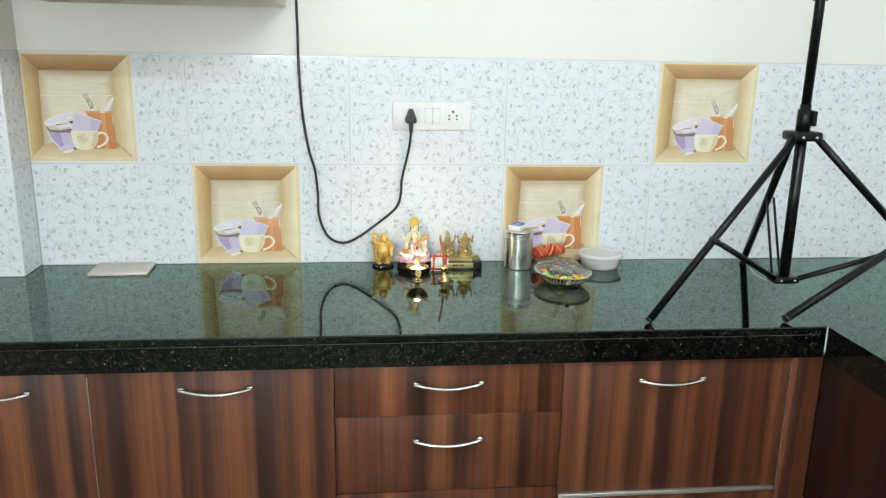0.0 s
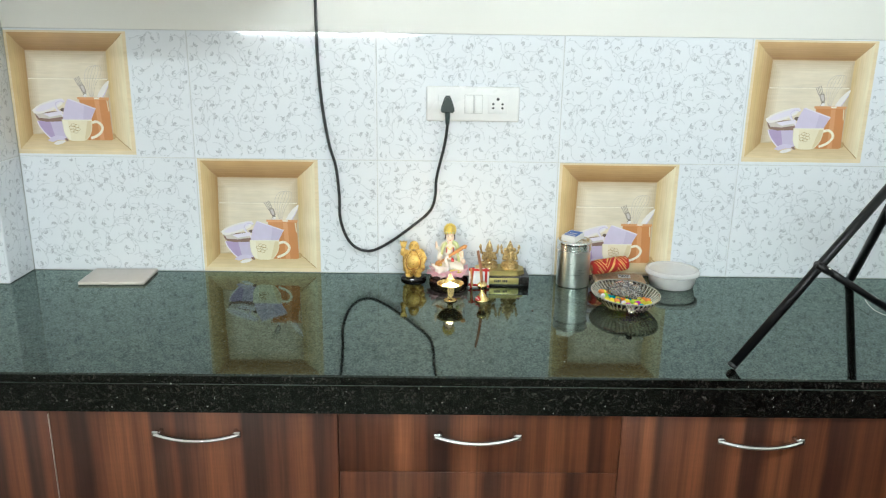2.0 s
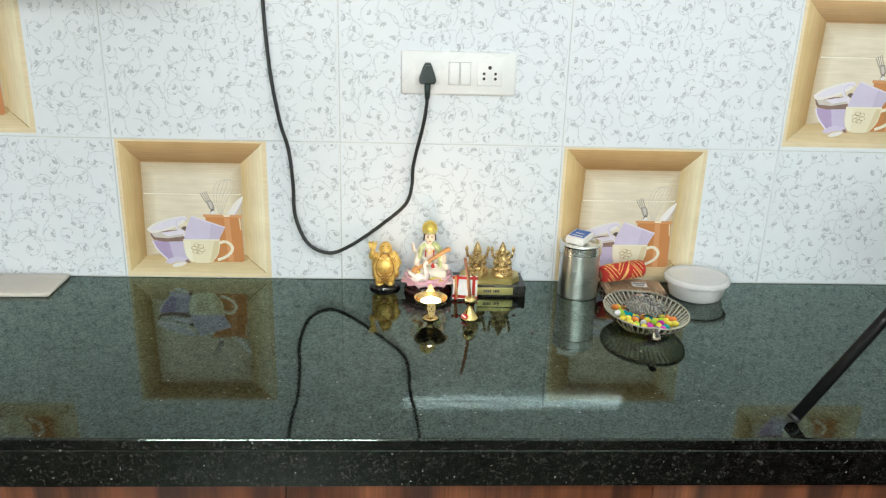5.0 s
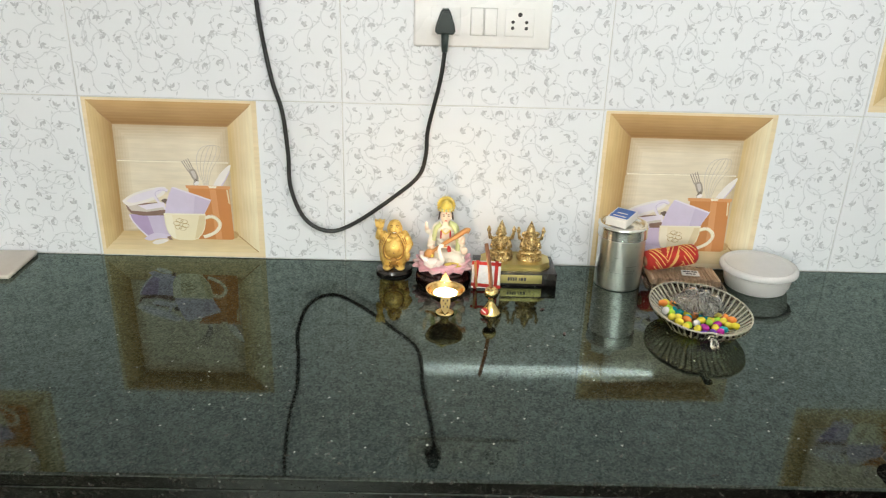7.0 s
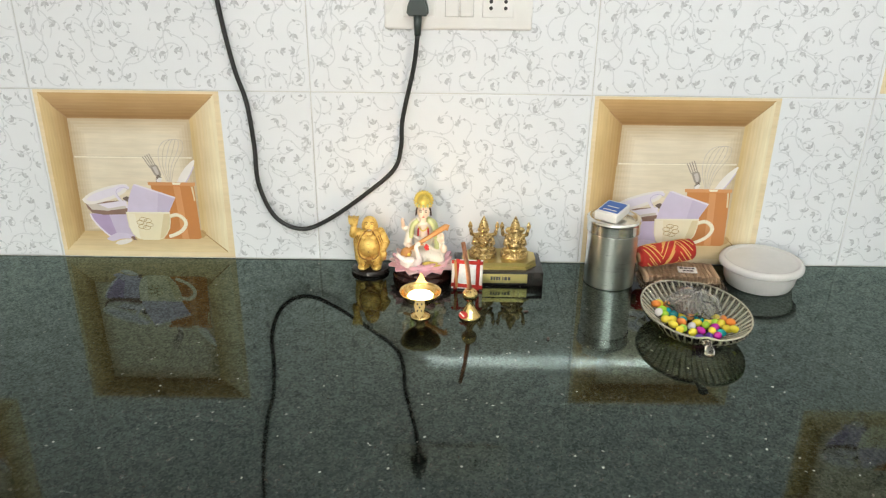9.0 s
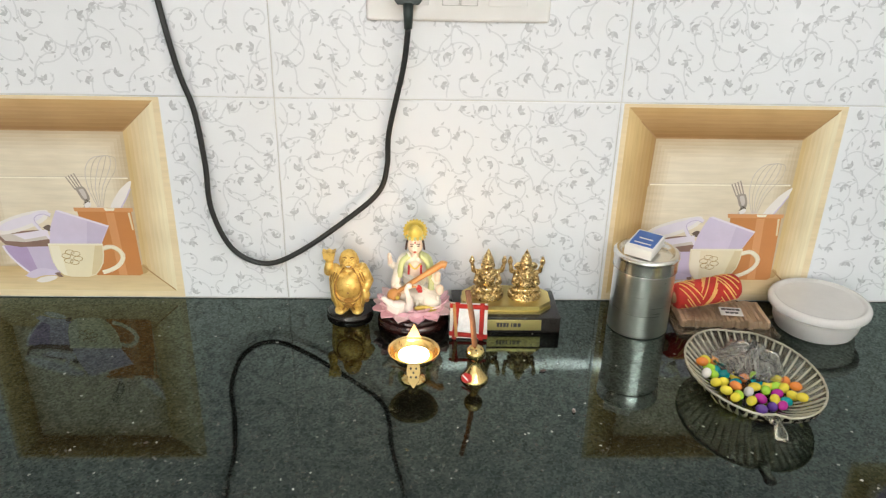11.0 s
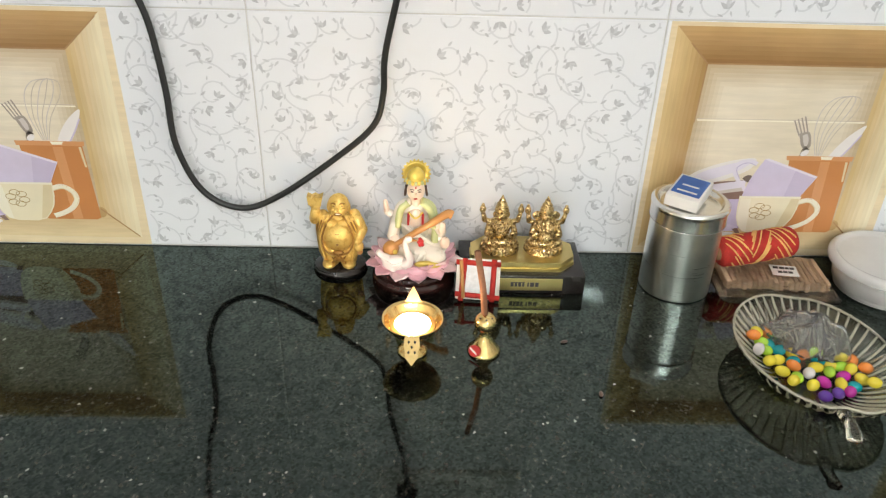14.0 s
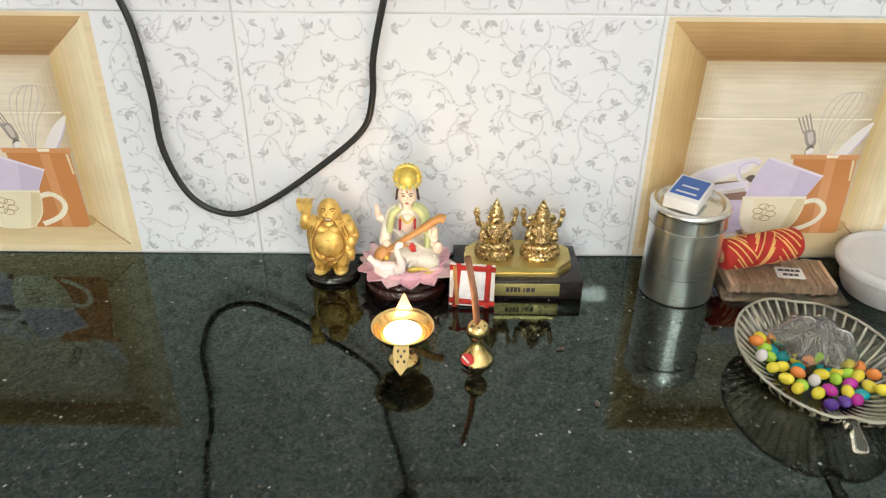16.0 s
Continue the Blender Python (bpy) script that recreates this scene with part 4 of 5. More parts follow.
    m.ell((0.002, -0.0108, 0.1152), (0.0008, 0.0006, 0.0016), RED_P, u=8, w=6)
    for s in (-1, 1):
        m.ell((0.002 + 0.0040 * s, -0.0104, 0.1105), (0.0020, 0.0008, 0.0007), HAIR, u=8, w=6)
        m.tube(smooth_path([(0.002 + 0.0018 * s, -0.0111, 0.1126), (0.002 + 0.0040 * s, -0.0108, 0.1133), (0.002 + 0.0062 * s, -0.0094, 0.1124)], 3), 0.0004, HAIR, 6)
        m.tube(smooth_path([(0.002 + 0.0104 * s, 0.001, 0.113), (0.002 + 0.0112 * s, 0.001, 0.107), (0.002 + 0.0122 * s, 0.001, 0.101)], 3), [0.0014] * 6 + [0.0009], HAIR, 8)
    m.ell((0.002, 0.001, 0.1195), (0.0104, 0.0098, 0.0052), YELLOW_GOLD, u=20)
    m.lathe((0.002, 0.001, 0.1205), [(0.0098, -0.003), (0.0104, -0.001), (0.0096, 0.0015), (0.0099, 0.0035), (0.0088, 0.0060), (0.0080, 0.0075), (0.0058, 0.0092), (0.0040, 0.0112), (0.0010, 0.0125)], YELLOW_GOLD, 20)
    for i in range(9):
        a = radians(190 + 20 * i)
        m.ell((0.002 + 0.0104 * math.cos(a), 0.001 + 0.0104 * math.sin(a), 0.1190), (0.0018, 0.0015, 0.0026), YELLOW_GOLD if i % 2 else GREEN_P, u=8, w=6)
    m.lathe((0.002, 0, 0), [(0.0115, -0.0012), (0.0130, -0.0020), (0.0148, 0.0), (0.0130, 0.0016), (0.0115, 0.0012)], YELLOW_GOLD, 32, close=False)
    for k in range(len(m.v) - 160, len(m.v)):
        x, y, z = m.v[k]
        m.v[k] = (x, 0.010 + z, 0.1215 + y)
    m.prism(oval(0.002, 0.1215, 0.0135, 0.0135, 28), 0.0102, 0.0112, YELLOW_GOLD)
    for i in range(22):
        a = 2 * math.pi * i / 22
        m.ell((0.002 + 0.0150 * math.cos(a), 0.010, 0.1215 + 0.0150 * math.sin(a)), (0.0013, 0.0012, 0.0013), YELLOW_GOLD, u=8, w=6)
    # swan beside the knee
    m.ell((-0.019, -0.033, 0.0405), (0.0150, 0.0088, 0.0080), SWAN, (0, -4, -8))
    m.tube(smooth_path([(-0.026, -0.032, 0.0430), (-0.034, -0.030, 0.0465), (-0.040, -0.028, 0.0520)], 4), [0.0062] * 4 + [0.0044] * 4 + [0.0012], SWAN, 10, 0.7)
    for k in range(4):
        m.tube(smooth_path([(-0.012 - 0.002 * k, -0.0405, 0.0440 - 0.002 * k), (-0.022, -0.0415, 0.0415 - 0.002 * k), (-0.033, -0.0350, 0.0450 - 0.002 * k)], 4), 0.0016, SWAN, 6)
    m.tube(smooth_path([(-0.0100, -0.0360, 0.0400), (-0.0035, -0.0390, 0.0470), (-0.0060, -0.0400, 0.0570), (-0.0085, -0.0400, 0.0670), (-0.0060, -0.0405, 0.0725)], 4), [0.0062] * 4 + [0.0044] * 4 + [0.0033] * 4 + [0.0028] * 4 + [0.0030], SWAN, 10)
    m.ell((-0.0050, -0.0408, 0.0722), (0.0046, 0.0033, 0.0034), SWAN)
    m.tube([(-0.0012, -0.0415, 0.0722), (0.0045, -0.0420, 0.0715)], [0.0018, 0.0005], WOOD_P, 6)
    for dx, dz in ((0.0, 0.0), (0.0035, 0.001), (0.0015, -0.003), (0.004, -0.0028), (0.0015, 0.0035)):
        m.ell((0.006 + dx, -0.0285, 0.0625 + dz), (0.0022, 0.0016, 0.0022), RED_P, u=8, w=6)
    m.v = [(x, y, z if z < 0.036 else 0.036 + (z - 0.036) * 1.09) for x, y, z in m.v]
    return m


def seated_brass(m, x, y, z, trunk):
    """A small seated brass figure with raised arms and a pointed crown."""
    B = BRASS_DARK
    m.lathe((x, y, z), [(0.0205, 0.0), (0.0212, 0.0025), (0.0185, 0.0050), (0.0192, 0.008), (0.0165, 0.0105), (0.012, 0.012)], B, 28, 1, 0.85)
    for i in range(14):
        a = 2 * math.pi * i / 14
        m.ell((x + 0.0182 * math.cos(a), y + 0.0155 * math.sin(a), z + 0.0068), (0.0030, 0.0028, 0.0034), B, u=8, w=6)
    m.ell((x, y - 0.003, z + 0.0155), (0.0165, 0.0115, 0.0062), B)
    for s in (-1, 1):
        m.ell((x + 0.0105 * s, y - 0.006, z + 0.0150), (0.0088, 0.0068, 0.0058), B, (0, 0, 25 * s))
        m.tube(smooth_path([(x + 0.004 * s, y - 0.013, z + 0.010), (x + 0.008 * s, y - 0.0135, z + 0.016), (x + 0.012 * s, y - 0.008, z + 0.021)], 4), 0.0017, B, 6)
    m.ell((x, y, z + 0.0285), (0.0105 if not trunk else 0.0125, 0.0085 if not trunk else 0.0105, 0.0125), B)
    m.ell((x, y + 0.001, z + 0.0385), (0.0125, 0.0070, 0.0055), B)
    for k, r in enumerate((0.0062, 0.0085, 0.0105)):
        m.tube(smooth_path([(x - r, y - 0.004, z + 0.041 - 0.001 * k), (x, y - 0.0105, z + 0.0345 - 0.004 * k), (x + r, y - 0.004, z + 0.041 - 0.001 * k)], 5), 0.0010, B, 6)
    for s in (-1, 1):
        seg(m, (x + 0.0115 * s, y, z + 0.0385), (x + 0.0175 * s, y + 0.001, z + 0.0400), 0.0034, 0.0030, B, 8)
        seg(m, (x + 0.0175 * s, y + 0.001, z + 0.0400), (x + 0.0195 * s, y - 0.001, z + 0.0510), 0.0030, 0.0022, B, 8)
        m.ell((x + 0.0200 * s, y - 0.001, z + 0.0560), (0.0034, 0.0028, 0.0052), B)
        m.ell((x + 0.0200 * s, y - 0.001, z + 0.0610), (0.0020, 0.0018, 0.0030), B, u=8, w=6)
        seg(m, (x + 0.0118 * s, y - 0.001, z + 0.0360), (x + 0.0150 * s, y - 0.007, z + 0.0260), 0.0036, 0.0030, B, 8)
        seg(m, (x + 0.0150 * s, y - 0.007, z + 0.0260), (x + 0.0118 * s, y - 0.0125, z + 0.0270), 0.0030, 0.0030, B, 8)
        m.ell((x + 0.0115 * s, y - 0.0135, z + 0.0300), (0.0032, 0.0024, 0.0042), B)
        m.ell((x + (0.0085 if trunk else 0.0068) * s, y + 0.001, z + 0.0480), (0.0062 if trunk else 0.0022, 0.0016, 0.0062 if trunk else 0.004), B)
    m.ell((x, y - 0.001, z + 0.0480), (0.0066, 0.0068, 0.0078), B, u=16)
    if trunk:
        m.tube(smooth_path([(x, y - 0.0065, z + 0.0480), (x + 0.0005, y - 0.0105, z + 0.0430), (x + 0.0005, y - 0.0130, z + 0.0365), (x + 0.0030, y - 0.0142, z + 0.0320), (x + 0.0070, y - 0.0140, z + 0.0318)], 4), [0.0034] * 5 + [0.0028] * 5 + [0.0024] * 6 + [0.0018], B, 10)
        m.ell((x, y - 0.0100, z + 0.0250), (0.0095, 0.0070, 0.0085), B)
    else:
        m.ell((x, y - 0.0078, z + 0.0470), (0.0010, 0.0012, 0.0016), B, u=8, w=6)
    m.lathe((x, y, z + 0.0530), [(0.0074, 0.0), (0.0078, 0.002), (0.0066, 0.004), (0.0070, 0.006), (0.0052, 0.0085), (0.0055, 0.0105), (0.0036, 0.0130), (0.0030, 0.016), (0.0014, 0.019), (0.0005, 0.0215)], B, 18)


def brass_pair():
    m = Mesh()
    m.box((-0.066, -0.040, 0.0), (0.076, 0.038, 0.0235), BLACK_GLOSS, 0.0012)
    m.box((-0.032, -0.0412, 0.0050), (0.0505, -0.0395, 0.0205), GOLD_PLATE, 0.0003)
    for k, (x0, x1) in enumerate(((-0.0085, -0.0050), (-0.0040, -0.0010), (0.0000, 0.0035), (0.0045, 0.0070), (0.0105, 0.0122), (0.0135, 0.0180), (0.0192, 0.0232))):
        m.box((x0, -0.0418, 0.0105), (x1, -0.0413, 0.0155 if k < 4 else 0.0160), INK)
    m.box((-0.0090, -0.0418, 0.0158), (0.0075, -0.0413, 0.0164), INK)
    def octo(hx, hy, cut, z0, z1, c=(0.006, 0.0)):
        pts = [(-hx + cut, -hy), (hx - cut, -hy), (hx, -hy + cut), (hx, hy - cut), (hx - cut, hy), (-hx + cut, hy), (-hx, hy - cut), (-hx, -hy + cut)]
        vs = [(c[0] + x, c[1] + y, z0) for x, y in pts] + [(c[0] + x, c[1] + y, z1) for x, y in pts]
        m.add(vs, [tuple(range(8))[::-1], tuple(range(8, 16))] + [(i, (i + 1) % 8, (i + 1) % 8 + 8, i + 8) for i in range(8)], GOLD_PLATE)
    octo(0.0600, 0.0310, 0.017, 0.0237, 0.0275)
    octo(0.0575, 0.0290, 0.017, 0.0277, 0.0305)
    octo(0.0590, 0.0300, 0.017, 0.0307, 0.0350)
    for x, z, trunk in ((-0.0200, 0.0350, False), (0.0310, 0.0345, True)):
        k = len(m.v)
        seated_brass(m, 0.0, 0.0, 0.0, trunk)
        m.v[k:] = [(x + 1.08 * a, 1.08 * b, z + 0.94 * c) for a, b, c in m.v[k:]]
    return m


tagged(part("laughing_figurine", jolly_figurine(), None, "", (0.103, -0.042, ZC)), "gold painted laughing round-bellied figurine on black base", "figurine", "figurines on the worktop")
tagged(part("lotus_figurine", lotus_figurine(), None, "", (0.190, -0.062, ZC)), "painted figurine with lute seated on pink lotus", "figurine", "figurines on the worktop")
tagged(part("twin_figurine", brass_pair(), None, "", (0.309, -0.052, ZC)), "two brass seated figurines on a stepped plinth", "figurine", "figurines on the worktop")

# ---- card bound with red thread ----
card = thing("bound_card", pose(0.262, -0.1085, ZC, -21, 0, -4), "small silver card bound with red thread, leaning upright", "card")
part("panel", Mesh().box((-0.0245, 0.0, 0.0015), (0.0245, 0.0025, 0.0480), CARD_WHITE, 0.0004), card)
part("inset", Mesh().box((-0.0160, -0.0008, 0.010), (0.0165, -0.0001, 0.0410), CARD_SILVER), card, "silver foil inset")
for a, b in (((-0.0185, 0.0), (-0.0150, 0.0485)), ((0.0165, 0.0), (0.0175, 0.0485)), ((-0.0250, 0.0075), (0.0250, 0.0045)), ((-0.0250, 0.0440), (0.0250, 0.0430))):
    part("thread_band", Mesh().tube([(a[0], -0.0012, a[1]), (b[0], -0.0012, b[1])], 0.0030, THREAD_RED, 8, 0.45, (0, 1, 0)), card, "red thread wound round the card")
part("thread_band", Mesh().tube([(-0.0195, -0.0022, 0.046), (-0.0155, -0.0022, 0.003)], 0.0022, WOOD_P, 8, 0.5, (0, 1, 0)), card, "orange thread wound round the card")

# ---- incense holder ----
holder = thing("incense_holder", (0.265, -0.196, ZC), "small brass incense holder with one burning stick", "incense holder")
part("foot", Mesh().lathe((0, 0, 0), [(0.0168, 0.0), (0.0172, 0.0012), (0.0155, 0.0040), (0.0105, 0.0105), (0.0062, 0.0180), (0.0042, 0.0245), (0.0046, 0.0262)], BRASS, 32), holder)
part("ball", Mesh().ell((0, 0, 0.0355), (0.0116, 0.0116, 0.0108), BRASS, u=28, w=16), holder)
for a in (215, 270, 325):
    x, y = 0.0072 * math.cos(radians(a)), 0.0072 * math.sin(radians(a))
    part("stick_hole", Mesh().ell((x, y, 0.0436), (0.0012, 0.0012, 0.0008), HOLE, u=8, w=6), holder, "dark hole for a stick")
part("incense_stick", Mesh().tube([(-0.0010, 0.001, 0.0440), (-0.0050, -0.001, 0.0800), (-0.0120, 0.002, 0.1180)], [0.0034, 0.0033, 0.0031], STICK, 10), holder, "thick brown incense stick")
m = Mesh().ell((-0.0105, -0.0112, 0.0080), (0.0072, 0.0012, 0.0058), RED_P, (-38, 0, -42), 18, 8)
st = part("sticker", m, holder, "red oval sticker")
part("sticker_print", Mesh().box((-0.0048, -0.0012, -0.0008), (0.0048, -0.0009, 0.0008), PAPER), st, "pale line of unreadable print", pose(-0.0112, -0.0118, 0.0082, -38, 25, -42))

# ---- oil lamp ----
lamp = thing("oil_lamp", (0.192, -0.198, ZC), "lit brass oil lamp with a shallow bowl", "oil lamp")
part("foot", Mesh().lathe((0, 0, 0), [(0.0150, 0.0), (0.0155, 0.0018), (0.0120, 0.0040), (0.0070, 0.0075), (0.0060, 0.0125), (0.0078, 0.0155), (0.0060, 0.0180), (0.0075, 0.0215)], BRASS, 32), lamp)
bowl = [(0.0070, 0.0205), (0.0150, 0.0235), (0.0235, 0.0300), (0.0290, 0.0375), (0.0308, 0.0420), (0.0300, 0.0424), (0.0278, 0.0385), (0.0225, 0.0315), (0.0140, 0.0262), (0.0010, 0.0250)]
part("bowl", Mesh().lathe((0, 0, 0), bowl, BRASS, 48), lamp)
part("oil", Mesh().lathe((0, 0, 0.0325), [(0.0225, 0.0), (0.0225, 0.0006)], OIL, 36), lamp, "golden oil")
m = Mesh().prism([(-0.0068, 0.0), (0.0068, 0.0), (0.0078, -0.010), (0.0060, -0.017), (0.0062, -0.021), (0.0, -0.029), (-0.0062, -0.021), (-0.0060, -0.017), (-0.0078, -0.010)], -0.0012, 0.0012, BRASS)
tongue = part("front_tongue", m, lamp, "pierced brass tongue", pose(0, -0.0285, 0.0405, -50, 0, 0))
for x, z in ((-0.003, -0.006), (0.003, -0.006), (0.0, -0.011), (-0.003, -0.016), (0.003, -0.016)):
    part("pierced_hole", Mesh().prism(oval(x, z, 0.0011, 0.0015, 10), -0.0014, -0.0012, HOLE), tongue)
part("back_spike", Mesh().prism([(-0.0085, 0.0), (0.0085, 0.0), (0.0050, 0.0070), (0.0, 0.0165), (-0.0050, 0.0070)], -0.0012, 0.0012, BRASS_DULL), lamp, "pointed brass back plate", pose(0, 0.029, 0.0405, -28, 0, 0))
part("wick", Mesh().tube(smooth_path([(-0.006, 0.010, 0.0335), (-0.001, 0.002, 0.0345), (0.0, -0.004, 0.0400)], 4), 0.0018, COTTON, 8), lamp)
part("flame", Mesh().lathe((0.0, -0.001, 0.0333), [(0.0005, 0.0), (0.0160, 0.0008), (0.0182, 0.0022), (0.0125, 0.0044), (0.0066, 0.0070), (0.0026, 0.0096), (0.0003, 0.0118)], FLAME, 18), lamp, "small yellow flame")
glow = bpy.data.lights.new("flame_light", "POINT")
glow.energy, glow.color, glow.shadow_soft_size = FLAME_POWER, (1.0, 0.70, 0.42), 0.009
glow_ob = new("flame_light", glow)
glow_ob.location = (0.192, -0.203, ZC + 0.046)

# ---- steel canister and matchbox ----
can = thing("steel_canister", (0.4945, -0.068, ZC), "brushed steel canister with a shiny round lid", "canister")
part("body", Mesh().lathe((0, 0, 0), [(0.0385, 0.0), (0.0398, 0.0010), (0.0398, 0.0030), (0.0398, 0.0880), (0.0398, 0.0900), (0.0391, 0.0930), (0.0376, 0.0945)], STEEL, 56), can)
part("lid", Mesh().lathe((0, 0, 0.0905), [(0.0409, 0.0), (0.0414, 0.0006), (0.0414, 0.0014), (0.0414, 0.0150), (0.0415, 0.0160), (0.0427, 0.0172), (0.0427, 0.0205), (0.0403, 0.0228), (0.0376, 0.0234), (0.0348, 0.0215), (0.0335, 0.0178), (0.0308, 0.0170), (0.0272, 0.0182), (0.0010, 0.0182)], STEEL_LID, 56), can, "shiny steel lid with a raised rim")
part("lid_ridge", Mesh().lathe((0, 0, 0.0900), [(0.0404, 0.0), (0.0418, 0.0006), (0.0404, 0.0012)], STEEL_LID, 56), can)
match = thing("matchbox", pose(0.489, -0.071, ZC + 0.1150, 2, 2, -33), "white matchbox with a blue label on the canister", "matchbox")
part("sleeve", Mesh().box((-0.0180, -0.0275, 0.0), (0.0180, 0.0275, 0.0135), PAPER, 0.0008), match)
lab = part("label", Mesh().box((-0.0155, -0.0190, 0.0136), (0.0155, 0.0235, 0.0140), BLUE_LABEL), match, "blue paper label")
for y, w in ((-0.012, 0.011), (0.002, 0.009)):
    part("print_bar", Mesh().box((-w, y - 0.0016, 0.0141), (w, y + 0.0016, 0.0143), PAPER), lab, "pale line of unreadable print")
part("striker", Mesh().box((-0.0183, -0.025, 0.002), (-0.0180, 0.025, 0.0110), HAIR), match, "dark striking strip")

# ---- packet of incense sticks with a roll of thread ----
packet = thing("incense_packet", pose(0.613, -0.055, ZC, 0, 0, -3), "clear cellophane packet of short brown incense sticks", "packet")
for i in range(20):
    x = -0.0565 + 0.00595 * i
    m = Mesh().box((x - 0.0028, -0.029 + 0.0012 * (i % 3), 0.0030), (x + 0.0028, 0.030 - 0.0012 * (i % 2), 0.0145 + 0.0008 * (i * 7 % 3)), DHOOP, 0.0014)
    part("incense_stick", m, packet)
vs, fs = [], []
random.seed(4)
for j in range(11):
    for i in range(19):
        u, v = i / 18 * 2 - 1, j / 10 * 2 - 1
        edge = max(abs(u) ** 6, abs(v) ** 5)
        z = 0.0165 * (1 - edge) + 0.0018 + random.uniform(-0.0016, 0.0016) * (1 if edge < 0.9 else 2.2)
        vs.append((0.0690 * u, 0.042 * v, z))
n = len(vs)
vs += [(x, y, 0.0008) for x, y, z in vs]
for j in range(10):
    for i in range(18):
        a = j * 19 + i
        fs.append((a, a + 1, a + 20, a + 19))
        fs.append((a + n, a + 19 + n, a + 20 + n, a + 1 + n))
ring = [i for i in range(19)] + [j * 19 + 18 for j in range(1, 11)] + [190 + i for i in range(17, -1, -1)] + [j * 19 for j in range(9, 0, -1)]
for k in range(len(ring)):
    a, b = ring[k], ring[(k + 1) % len(ring)]
    fs.append((a, a + n, b + n, b))
part("wrapper", Mesh().add(vs, fs, FILM), packet, "crinkled clear cellophane")
lab = part("label", Mesh().box((-0.0150, -0.0100, 0.0), (0.0150, 0.0100, 0.0006), PAPER), packet, "white paper label", pose(0.010, -0.010, 0.0196, 4, 0, -4))
for y, bars in ((0.0045, ((-0.012, -0.006), (-0.005, 0.001), (0.002, 0.006), (0.007, 0.012))), (-0.0035, ((-0.008, -0.003), (-0.002, 0.003), (0.004, 0.009)))):
    for x0, x1 in bars:
        part("print_bar", Mesh().box((x0, y - 0.0020, 0.0007), (x1, y + 0.0020, 0.0009), INK), lab, "dark bar of unreadable print")

roll = thing("thread_roll", pose(0.589, -0.052, ZC + 0.0440, 0, -7, 8), "roll of red and yellow ceremonial thread", "thread roll")
part("core", Mesh().tube([(-0.049, 0, 0), (0.046, 0, 0)], 0.0085, CARDBOARD, 16), roll)
part("winding", Mesh().tube([(-0.0465, 0, 0), (-0.043, 0, 0), (-0.02, 0, 0), (0.0, 0, 0), (0.02, 0, 0), (0.040, 0, 0), (0.0445, 0, 0)], [0.0145, 0.0172, 0.0185, 0.0180, 0.0186, 0.0175, 0.0140], THREAD_RED, 28), roll, "red cotton thread")
for k in range(33):
    x0, sgn, a0 = (-0.043, -0.0150, 0.012)[k % 3] + 0.0010 * (k // 3 % 9), 1 if (k % 3) != 1 else -1, 37 * k
    pts = []
    for i in range(9):
        t = i / 8
        x = x0 + 0.022 * t if sgn > 0 else x0 + 0.022 * (1 - t)
        a = radians(a0 + 115 * t)
        r = 0.0183 - 2.2 * max(0.0, abs(x) - 0.028) ** 2 * 3
        pts.append((x, r * math.cos(a), r * math.sin(a)))
    part("thread_strand", Mesh().tube(pts, 0.0009, THREAD_YELLOW, 6), roll, "pale yellow strand")

# ---- round plastic tub ----
tub = thing("plastic_tub", Matrix.Translation((0.739, -0.069, ZC)) @ Matrix.Diagonal((1.05, 1.05, 1.05, 1.0)), "round frosted plastic food tub with a lid", "tub")
part("body", Mesh().lathe((0, 0, 0), [(0.0460, 0.0), (0.0485, 0.0015), (0.0500, 0.0060), (0.0512, 0.0090), (0.0520, 0.0095), (0.0540, 0.0240), (0.0555, 0.0270), (0.0555, 0.0300), (0.0535, 0.0300), (0.0515, 0.0240), (0.0450, 0.0040), (0.001, 0.0035)], TUB, 48), tub)
part("lid", Mesh().lathe((0, 0, 0.0305), [(0.0560, 0.0), (0.0612, 0.0004), (0.0622, 0.0015), (0.0622, 0.0065), (0.0600, 0.0098), (0.0570, 0.0112), (0.0545, 0.0108), (0.0535, 0.0082), (0.0500, 0.0078), (0.001, 0.0088)], LID, 48), tub, "frosted lid with a rolled rim")
for i, (a, h) in enumerate(((262, 0.017), (283, 0.010), (240, 0.009))):
    x, y = 0.0492 * math.cos(radians(a)), 0.0492 * math.sin(radians(a))
    part("red_mark", Mesh().ell((x, y, h), (0.0062, 0.0012, 0.0020), RED_P, (0, 8, a + 90), 10, 6), tub, "small red printed mark")

# ---- glass dish with candies ----
DISH = Vector((0.586, -0.229, ZC))
dish = thing("glass_dish", DISH, "apple-shaped ribbed pressed glass dish holding candies", "dish")


def dish_point(a, t, lift):
    """Angle and fraction from the centre to the rim."""
    stem = radians(262)
    d = abs((a - stem + math.pi) % (2 * math.pi) - math.pi)
    r = 0.0800 * (1 - 0.07 * math.exp(-(d / 0.16) ** 2)) * (1 + 0.05 * math.cos(a - radians(335)) ** 2)
    d2 = abs((a - stem + 2 * math.pi) % (2 * math.pi) - math.pi)
    r *= 1 - 0.06 * math.exp(-(d2 / 0.25) ** 2)
    z = 0.0045 if t < 0.5 else 0.0045 + 0.0285 * ((t - 0.5) / 0.5) ** 1.5
    rib = 0.0036 * math.cos(23 * a + 2.5 * t) * min(1, max(0, t - 0.42) * 4)
    return (0.89 * r * t * math.cos(a), 1.14 * r * t * math.sin(a), z + lift - (abs(rib) if lift == 0 else 0))


